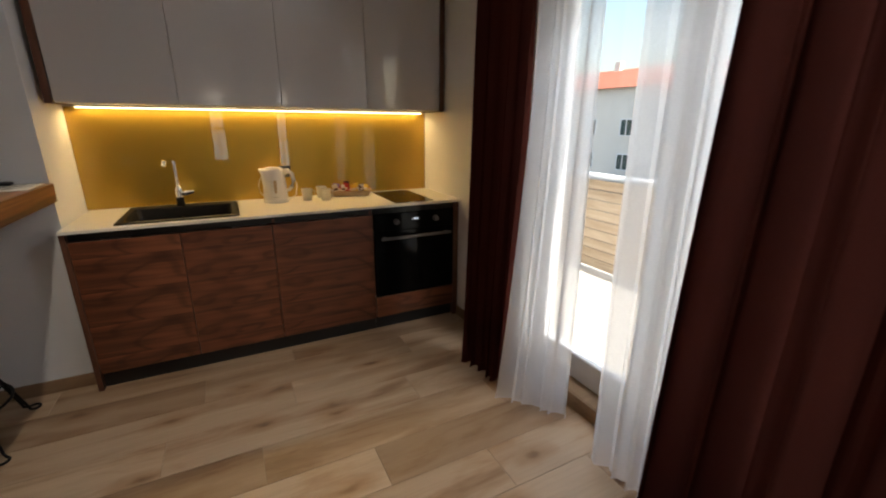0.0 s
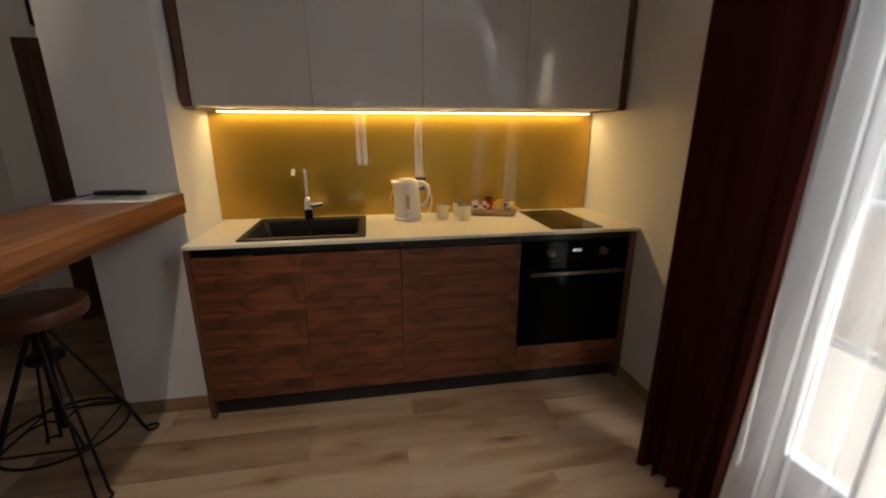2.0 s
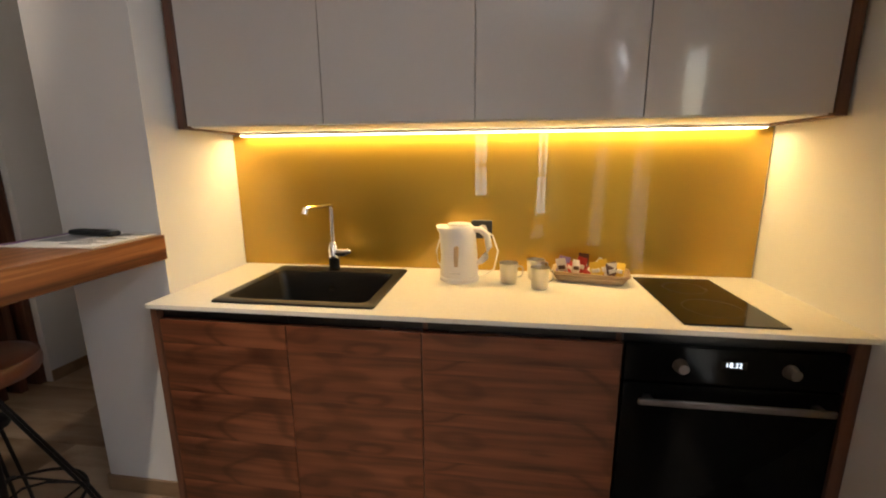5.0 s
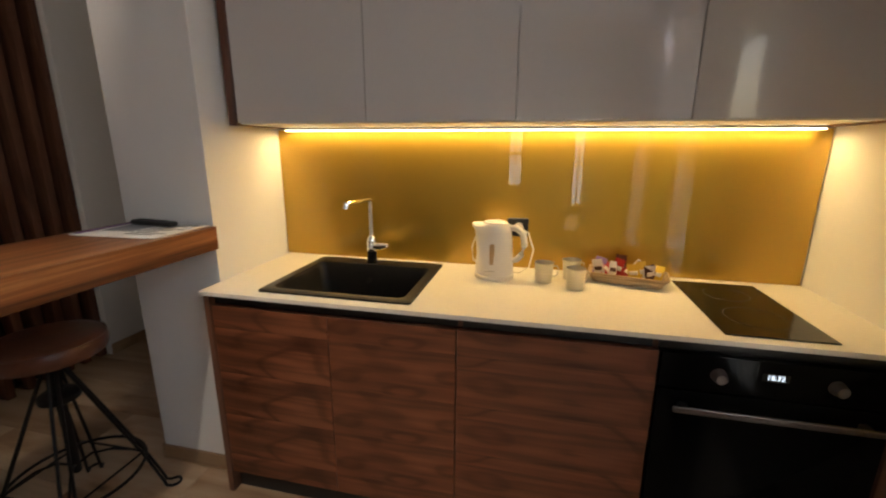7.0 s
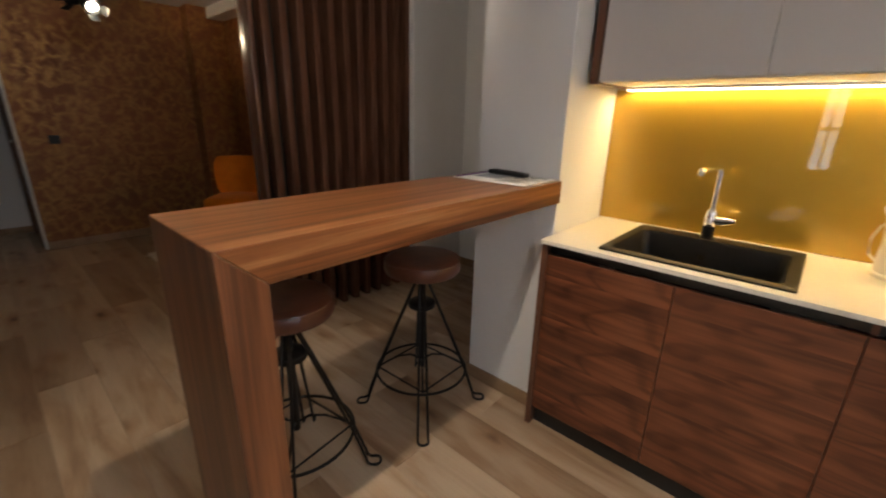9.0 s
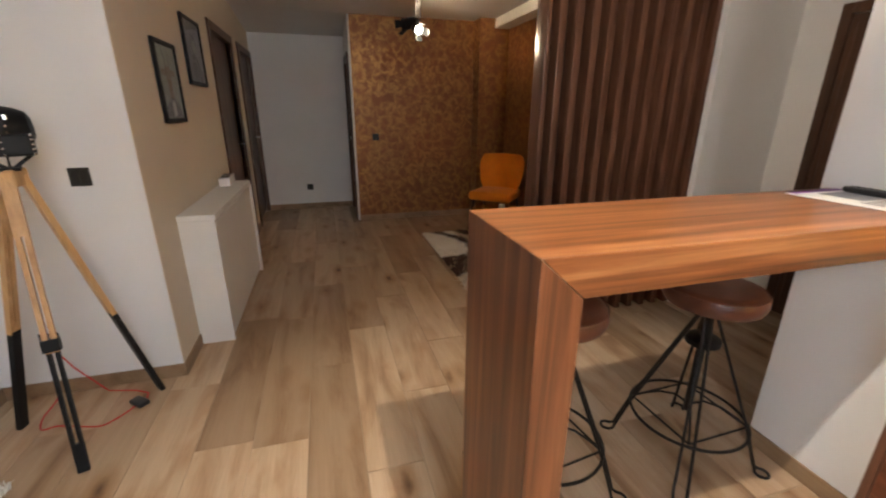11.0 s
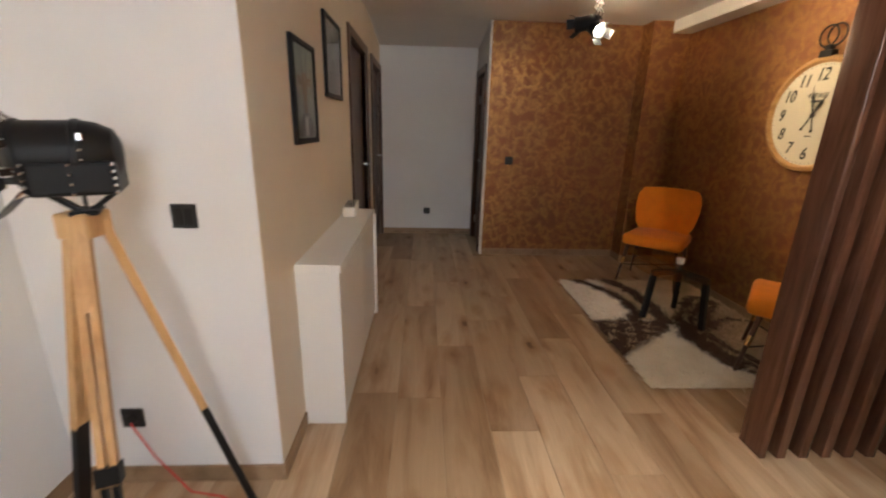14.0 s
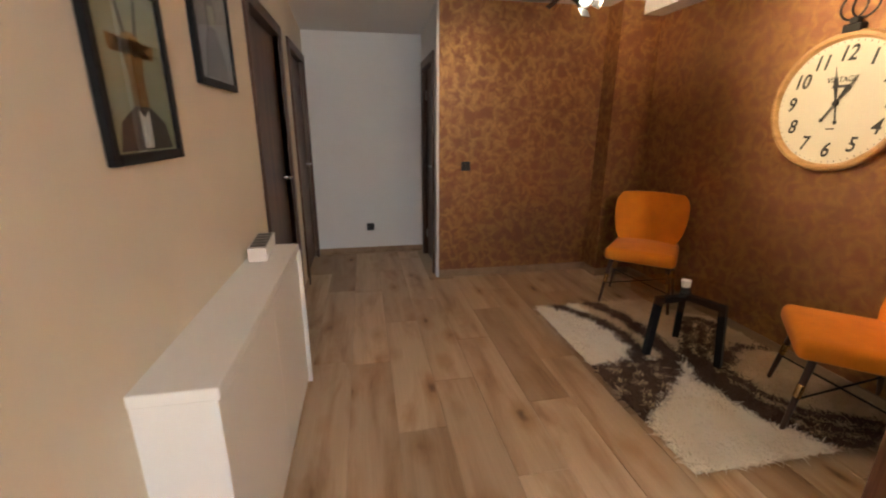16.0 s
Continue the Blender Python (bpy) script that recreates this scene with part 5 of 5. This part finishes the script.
# ---- sofa end ----
sofa = thing("sofa", "dark red-brown upholstered sofa beside the white pier", "sofa", (-2.05, -2.95, 0.0))
part("base", B((-0.85, 0.05, 0, 1.85, 0.09, 0.34), bevel=0.03, seg=3), M["sofa"], sofa, "", True)
part("armrest", B((-0.85, 0.05, 1.66, 1.86, 0.34, 0.62), bevel=0.05, seg=4), M["sofa"], sofa, "", True)
for k in range(2):
    part("seat_cushion", B((-0.62, 0.06, 0.06 + 0.80 * k, 0.84 + 0.80 * k, 0.345, 0.47), bevel=0.04, seg=4), M["sofa"], sofa, "", True)
part("backrest", B((-0.95, -0.66, 0, 1.85, 0.345, 0.82), bevel=0.06, seg=4), M["sofa"], sofa, "", True)
for x in (-0.8, 0.0):
    for y in (0.06, 1.79):
        part("foot", B((x - 0.025, x + 0.025, y - 0.025, y + 0.025, 0, 0.09), bevel=0.004), M["plinth"], sofa)


# ---- console, frames, switches ----
con = thing("console_cabinet", "narrow white cabinet against the cream wall", "cabinet", (-3.80, YL, 0))
part("side_panel", B((1.238, 1.260, 0.0, 0.190, 0, 0.775), bevel=0.0015), M["white_lacquer"], con)
part("side_panel", B((-0.004, 0.018, 0.0, 0.206, 0, 0.775), bevel=0.0015), M["white_lacquer"], con)
part("top", B((-0.004, 1.264, 0.0, 0.198, 0.776, 0.809), bevel=0.002), M["white_lacquer"], con)
part("door", B((0.020, 0.627, 0.170, 0.188, 0.030, 0.755), bevel=0.0015), M["white_lacquer"], con)
part("door", B((0.630, 1.236, 0.170, 0.188, 0.030, 0.755), bevel=0.0015), M["white_lacquer"], con)
part("body", B((0.019, 1.237, 0.0, 0.165, 0.02, 0.772)), M["white_lacquer"], con)
part("kick_board", B((0.019, 1.237, 0.135, 0.150, 0.0, 0.02)), M["plinth"], con)
tray = thing("slotted_box", "small white box with dark slots on the cabinet", "box", (-3.66, YL + 0.055, 0.8095), 4)
part("body", B((-0.15, 0.15, -0.040, 0.040, 0, 0.062), bevel=0.003), M["white_plastic"], tray)
for k in range(5):
    part("slot", B((-0.125 + 0.053 * k, -0.092 + 0.053 * k, -0.032, 0.032, 0.0625, 0.0645)), M["switch"], tray, "dark slot")


def picture(x0, x1, z0, z1, label, animal):
    pf = thing("picture_frame", label, "picture", (x0, YL, z0))
    w, h, f = x1 - x0, z1 - z0, 0.026
    part("frame", B((0, f, 0, 0.020, 0, h), (w - f, w, 0, 0.020, 0, h), (f, w - f, 0, 0.020, 0, f), (f, w - f, 0, 0.020, h - f, h), bevel=0.003), M["black"], pf, "black wooden frame")
    part("print", B((f, w - f, 0.004, 0.010, f, h - f)), M["mount" if animal else "mount_b"], pf, "pale green print" if animal else "grey print")
    cx = w / 2

    def blob(pts, material, y, label=""):
        bm = bmesh.new()
        a, b = [bm.verts.new((cx + x * w, y, z * h)) for x, z in pts], [bm.verts.new((cx + x * w, y + 0.0008, z * h)) for x, z in pts]
        bm.faces.new(a)
        bm.faces.new(b[::-1])
        for i in range(len(pts)):
            bm.faces.new((a[i], b[i], b[(i + 1) % len(pts)], a[(i + 1) % len(pts)]))
        part("shape", bm, M[material], pf, label)

    if animal:
        blob([(-0.10, 0.30), (0.10, 0.30), (0.09, 0.45), (0.13, 0.62), (0.30, 0.66), (0.28, 0.58), (0.14, 0.64), (0.08, 0.70), (-0.08, 0.70), (-0.14, 0.64), (-0.28, 0.58), (-0.30, 0.66), (-0.13, 0.62), (-0.09, 0.45)], "print_tan", 0.0105, "tan painted animal shape")
        blob([(-0.09, 0.69), (-0.05, 0.69), (-0.13, 0.92), (-0.15, 0.92)], "print_grey", 0.0108)
        blob([(0.05, 0.69), (0.09, 0.69), (0.15, 0.92), (0.13, 0.92)], "print_grey", 0.0108)
        blob([(-0.36, 0.07), (0.36, 0.07), (0.30, 0.22), (0.10, 0.31), (-0.10, 0.31), (-0.30, 0.22)], "print_grey", 0.0112, "dark painted jacket shape")
        blob([(-0.06, 0.08), (0.06, 0.08), (0.07, 0.29), (0, 0.25), (-0.07, 0.29)], "paper", 0.0122)
    else:
        blob([(-0.30, 0.08), (0.30, 0.08), (0.22, 0.34), (0.12, 0.50), (0.14, 0.68), (0.05, 0.80), (-0.07, 0.78), (-0.14, 0.62), (-0.10, 0.48), (-0.24, 0.30)], "print_grey", 0.0105, "dark painted animal shape")
        blob([(-0.08, 0.50), (0.08, 0.50), (0.09, 0.66), (-0.06, 0.68)], "mount", 0.0118)
    pane = part("glazing", B((f - 0.002, w - f + 0.002, 0.0145, 0.0155, f - 0.002, h - f + 0.002)), M["glass"], pf)
    pane.visible_shadow = False


picture(-3.035, -2.665, 1.300, 1.735, "black framed picture of an animal shape on green", True)
picture(-3.725, -3.285, 1.533, 1.965, "black framed dark grey picture", False)


def wall_plate(m, label, name, category, socket):
    p = thing(name, label, category)
    p.matrix_world = m
    part("plate", B((-0.041, 0.041, -0.009, 0, -0.041, 0.041), bevel=0.003), M["switch"], p)
    if socket:
        part("insert", moved(lathe([(0, 0), (0.021, 0), (0.019, -0.006), (0, -0.006)], 24), pose(0, -0.0105, 0, -90)), M["plinth"], p, "", True)
    else:
        part("rocker", B((-0.030, -0.001, -0.0125, -0.0095, -0.030, 0.030), (0.001, 0.030, -0.0125, -0.0095, -0.030, 0.030), bevel=0.002), M["plinth"], p)


wall_plate(pose(-2.218, -0.03, 1.086, 0, 0, 90), "black double light switch on the white wall", "light_switch", "switch", False)
wall_plate(pose(-2.218, -0.335, 0.30, 0, 0, 90), "black wall socket low on the white wall", "wall_socket", "socket", True)
wall_plate(pose(XW, 1.667, 1.055, 0, 0, 90), "black light switch on the papered wall", "light_switch", "switch", False)
wall_plate(pose(XH, 0.80, 0.31, 0, 0, 90), "black wall socket low in the hallway", "wall_socket", "socket", True)


# ---- tripod lamp ----
lamp_at = Vector((-1.90, -0.10, 0))
tri = thing("tripod_lamp", "black studio spotlight lamp on a wooden tripod", "floor lamp", lamp_at)
feet = [Vector((-1.972, -0.393, 0)) - lamp_at, Vector((-1.614, 0.002, 0)) - lamp_at, Vector((-2.118, 0.120, 0)) - lamp_at]
for n, foot in enumerate(feet):
    top_pt = Vector((foot.x * 0.10, foot.y * 0.10, 1.155))
    d = (top_pt - foot).normalized()
    side = d.cross(Vector((foot.x, foot.y, 0)).normalized()).normalized()
    out = side.cross(d).normalized()

    def bar_of(a, b, half_w, half_t, bm, shift=0.0):
        a, b = a + side * shift, b + side * shift
        v = [bm.verts.new(p + side * sx * half_w + out * sy * half_t) for p in (a, b) for sx, sy in ((-1, -1), (1, -1), (1, 1), (-1, 1))]
        for f in ((0, 1, 2, 3), (7, 6, 5, 4), (0, 4, 5, 1), (1, 5, 6, 2), (2, 6, 7, 3), (3, 7, 4, 0)):
            bm.faces.new([v[q] for q in f])
        return bm

    at = lambda f: foot.lerp(top_pt, f)
    bm = bmesh.new()
    bar_of(at(0.42), at(0.985), 0.0085, 0.011, bm, 0.0125)
    bar_of(at(0.42), at(0.985), 0.0085, 0.011, bm, -0.0125)
    bar_of(at(0.80), at(0.99), 0.0040, 0.011, bm)
    bar_of(at(0.42), at(0.46), 0.0040, 0.011, bm)
    part("leg", bm, M["pine"], tri, "split pine leg")
    bm = bmesh.new()
    bar_of(at(0.0), at(0.47), 0.0070, 0.0105, bm, 0.0125) if n == 1 else None
    bar_of(at(0.0), at(0.47), 0.0070, 0.0105, bm, -0.0125) if n == 1 else None
    bar_of(at(0.0), at(0.10 if n == 1 else 0.43), 0.0195, 0.0112, bm)
    part("leg_tip", bm, M["black"], tri, "black painted lower leg")
    bm = bmesh.new()
    bar_of(at(0.425), at(0.465), 0.027, 0.019, bm)
    if n == 1:
        part("leg_clamp", bm, M["black"], tri, "black clamp")
    else:
        bm.free()
part("head_block", B((-0.045, 0.045, -0.040, 0.040, 1.10, 1.165), bevel=0.008, seg=2), M["pine"], tri, "pine tripod head")
earlier = set(bpy.data.objects)
axis = pose(0, -0.01, 1.305, 92, 0, 0)
housing = moved(lathe([(0, -0.118), (0.030, -0.117), (0.056, -0.106), (0.072, -0.075), (0.078, -0.045), (0.0815, -0.043), (0.0815, -0.031), (0.078, -0.029), (0.078, 0.066), (0.083, 0.069), (0.083, 0.082), (0.074, 0.082), (0.066, 0.03), (0, 0.0)], 40), axis)
part("housing", housing, M["black"], tri, "black metal lamp housing", True)
lower = part("lower_housing", B((-0.082, 0.082, -0.072, 0.094, 1.212, 1.292), bevel=0.010, seg=2), M["black"], tri, "riveted black lower box")
for y in (-0.071, 0.093):
    part("lip", B((-0.086, 0.086, y - 0.005, y + 0.005, 1.214, 1.290), bevel=0.003), M["black"], lower)
for side in (-1, 1):
    for y, zs in ((-0.071, 5), (0.093, 5), (0.012, 4)):
        for k in range(zs):
            z = 1.220 + k * (0.066 / (zs - 1))
            bm = bmesh.new()
            bmesh.ops.create_icosphere(bm, subdivisions=1, radius=0.0052, matrix=Matrix.Translation((side * 0.086, y, z)))
            part("rivet", bm, M["chrome"], lower, "bright rivet" if k == 0 else "", True)
    part("latch", B((side * 0.070 - 0.006, side * 0.070 + 0.006, 0.034, 0.046, 1.338, 1.356), bevel=0.002), M["chrome"], tri, "bright latch")
    for z in (1.296, 1.318):
        bm = bmesh.new()
        bmesh.ops.create_icosphere(bm, subdivisions=1, radius=0.0045, matrix=Matrix.Translation((side * 0.0785, 0.036, z)))
        part("rivet", bm, M["chrome"], tri, "", True)
yoke = bmesh.new()
for y0, y1, w in ((-0.062, 0.006, 0.010), (0.086, 0.018, 0.010), (0.012, 0.012, 0.0025)):
    v = [yoke.verts.new((dx, y + dy, z)) for y, z in ((y0, 1.216), (y1, 1.162)) for dx, dy in ((-0.012, -w), (0.012, -w), (0.012, w), (-0.012, w))]
    for f in ((0, 1, 2, 3), (7, 6, 5, 4), (0, 4, 5, 1), (1, 5, 6, 2), (2, 6, 7, 3), (3, 7, 4, 0)):
        yoke.faces.new([v[q] for q in f])
part("bracket", yoke, M["black"], tri, "black V-shaped bracket")
part("base_plate", B((-0.045, 0.045, -0.018, 0.042, 1.158, 1.170), bevel=0.003), M["black"], tri)
part("bulb", moved(lathe([(0, 0.01), (0.03, 0.02), (0.042, 0.045), (0.03, 0.066), (0, 0.074)], 20), axis), M["bulb"], tri, "lit warm bulb", True)
for a, open_by, half, length in ((0, 38, 0.076, 0.095), (90, 34, 0.060, 0.100), (180, 30, 0.078, 0.118), (270, 44, 0.055, 0.085)):
    hinge = axis @ pose(0, 0, 0.086, 0, 0, a) @ pose(0.084, 0, 0, 0, open_by, 0)
    bm = bmesh.new()
    r = 0.028
    prof = [(-half * 0.82, 0.006), (half * 0.82, 0.006), (half, 0.03)]
    prof += [(half - r + r * math.cos(radians(q)), length - r + r * math.sin(radians(q))) for q in range(0, 91, 15)]
    prof += [(-half + r - r * math.sin(radians(q)), length - r + r * math.cos(radians(q))) for q in range(0, 91, 15)] + [(-half, 0.03)]
    f, g = [bm.verts.new((0.0012, y, z)) for y, z in prof], [bm.verts.new((-0.0012, y, z)) for y, z in prof]
    bm.faces.new(f)
    bm.faces.new(g[::-1])
    for i in range(len(prof)):
        bm.faces.new((f[i], g[i], g[(i + 1) % len(prof)], f[(i + 1) % len(prof)]))
    flap = part("barn_door", moved(bm, hinge), M["black"], tri, "black rounded barn door")
    for y in (-0.030, 0.030):
        part("hinge", moved(B((-0.006, 0.004, y - 0.011, y + 0.011, -0.014, 0.016), bevel=0.003), hinge), M["chrome"], flap, "bright hinge")
# the whole head is swivelled on its block
swivel = pose(0, 0, 0, 0, 0, 27) @ Matrix.Diagonal((1, 0.99, 1, 1))
for ob in bpy.data.objects:
    if ob not in earlier:
        ob.data.transform(swivel)
cable = [(0.165, 0.055, 0.50), (0.17, 0.04, 0.42), (0.15, 0.02, 0.28), (0.06, -0.12, 0.12), (0.0, -0.18, 0.02), (-0.03, -0.14, 0.006), (0.0, -0.04, 0.006), (0.02, 0.05, 0.006), (-0.02, 0.10, 0.006), (-0.08, 0.14, 0.006), (-0.11, 0.155, 0.010)]
fine = []
for p0, p1, p2, p3 in zip([cable[0]] + cable, cable, cable[1:], cable[2:] + [cable[-1]]):
    for q in range(6):
        f = q / 6
        fine.append(tuple(0.5 * (2 * b + (c - a) * f + (2 * a - 5 * b + 4 * c - d) * f * f + (3 * b - a - 3 * c + d) * f ** 3) for a, b, c, d in zip(p0, p1, p2, p3)))
fine.append(cable[-1])
part("cable", tube(bmesh.new(), [(x, y, max(z, 0.004)) for x, y, z in fine], 0.0033, 7), M["red"], tri, "red fabric cable", True)
part("foot_switch", moved(B((-0.045, 0.045, -0.026, 0.026, 0, 0.024), bevel=0.009, seg=3), pose(-0.112, 0.158, 0.0005, 0, 0, 50)), M["switch"], tri, "black foot switch", True)
part("cable_end", tube(bmesh.new(), [(-0.14, 0.18, 0.010), (-0.19, 0.17, 0.005), (-0.23, 0.10, 0.005), (-0.24, -0.02, 0.02), (-0.27, -0.15, 0.16), (-0.295, -0.235, 0.29)], 0.0033, 7), M["red"], tri, "", True)


# ---- ceiling spots ----
def ceiling_spot(x, y, drop, heads, label, size=1.0):
    """Pantograph or plain rod with spot heads that carry barn doors. heads: target direction and offset."""
    sp = thing("ceiling_spotlight", label, "ceiling lamp", (x, y, TOP - drop - 0.10))
    hgt = drop + 0.10
    part("canopy", lathe([(0, hgt), (0.06, hgt), (0.06, hgt - 0.018), (0.05, hgt - 0.026), (0, hgt - 0.026)], 28), M["black"], sp, "", True)
    if drop > 0.15:
        n = 7
        step = (drop + 0.05) / n
        bm = bmesh.new()
        for k in range(n):
            z = 0.05 + k * step
            for s in (1, -1):
                for off in (-0.012, 0.012):
                    tube(bm, [(-0.045 * s, off * s, z), (0.045 * s, off * s, z + step)], 0.0045, 6)
        part("scissor_arm", bm, M["black"], sp, "black folding scissor arm")
    else:
        part("rod", tube(bmesh.new(), [(0, 0, 0.0), (0, 0, hgt - 0.02)], 0.008, 8), M["black"], sp)
    part("cross_bar", tube(bmesh.new(), [heads[0][1], (0, 0, 0.055), heads[1][1]], 0.010, 8), M["black"], sp)
    for target, off in heads:
        m = look(off, target) @ pose(0, 0, 0, 180)
        part("housing", moved(lathe([(0, -0.11 * size), (0.035 * size, -0.105 * size), (0.052 * size, -0.08 * size), (0.055 * size, 0.045 * size), (0.062 * size, 0.05 * size), (0.062 * size, 0.06 * size), (0.05 * size, 0.06 * size), (0.045 * size, 0.02 * size), (0, 0.0)], 28), m), M["black"], sp, "", True)
        part("bulb", moved(lathe([(0, 0.03 * size), (0.034 * size, 0.038 * size), (0.034 * size, 0.05 * size), (0, 0.054 * size)], 20), m), M["bulb"], sp, "lit warm bulb", True)
        for a in (0, 90, 180, 270):
            hm = m @ pose(0, 0, 0.062 * size, 0, 0, a) @ pose(0.056 * size, 0, 0, 0, 28, 0)
            part("barn_door", moved(B((-0.001, 0.001, -0.036 * size, 0.036 * size, 0, 0.055 * size)), hm), M["black"], sp, "black barn door")
    return sp


ceiling_spot(-3.86, 1.90, 0.27, [((0.9, 0.22, -0.55), (0.03, -0.02, 0.0)), ((-0.6, -0.7, -0.05), (-0.03, -0.08, 0.04))], "black ceiling spotlight with barn doors on a scissor arm", 0.85)
ceiling_spot(-0.27, 1.58, -0.035, [((-0.4, 0.3, -2), (0.0, 0.05, 0.0)), ((-2.1, 1.57, -0.3), (0.0, -0.05, 0.0))], "small black twin ceiling spot over the passage", 0.5)


# ---- floor planks ----
PW, PL, Y0 = 0.232, 1.178, 0.63


def plank_mesh(x_len, y_len):
    g, c = 0.0011, 0.0022
    me = bpy.data.meshes.new("plank")
    a, b = x_len / 2 - g, y_len / 2 - g
    v = [(sx * (a - e), sy * (b - e), z) for e, z in ((0, -0.009), (0, -0.0012), (c, 0.0)) for sx, sy in ((-1, -1), (1, -1), (1, 1), (-1, 1))]
    f = [(8, 9, 10, 11)] + [(r + i, r + (i + 1) % 4, r + 4 + (i + 1) % 4, r + 4 + i) for r in (0, 4) for i in range(4)]
    me.from_pydata(v, [], f)
    me.materials.append(M["floor"])
    return me


whole = plank_mesh(PL, PW)
floor_ob = bpy.data.objects["floor"]
starts = {0: -2.735, 1: -2.10, 2: -2.48, 3: 0.60 - 4 * PL, 4: -2.21, 5: -2.60, 6: 0.335 - 3 * PL}


def ranges(y):
    """The stretches of x that belong to the rooms at a row's middle."""
    if y > YC:
        return [(XS - 0.01, XP0)]
    if y > YH + 0.02:
        return [(XW - 0.01, XE)]
    if y > YL:
        return [(XH - 0.01, XE)]
    if y > -0.60:
        return [(-2.23, XE)]
    return [(-3.1, XE)]


for row in range(-9, 15):
    y0 = Y0 + row * PW
    y1 = min(y0 + PW, YD)
    start = starts.get(row, -2.3 + (row * 0.41 * PL) % PL)
    for x0, x1 in ranges((y0 + y1) / 2):
        x = start - math.ceil((start - x0) / PL) * PL
        while x < x1:
            a, b = max(x, x0), min(x + PL, x1)
            if b - a > 0.02:
                full = abs(b - a - PL) < 1e-6 and abs(y1 - y0 - PW) < 1e-6
                ob = new("plank", whole if full else plank_mesh(b - a, y1 - y0))
                ob.parent, ob.location = floor_ob, ((a + b) / 2, (y0 + y1) / 2, 0)
            x += PL
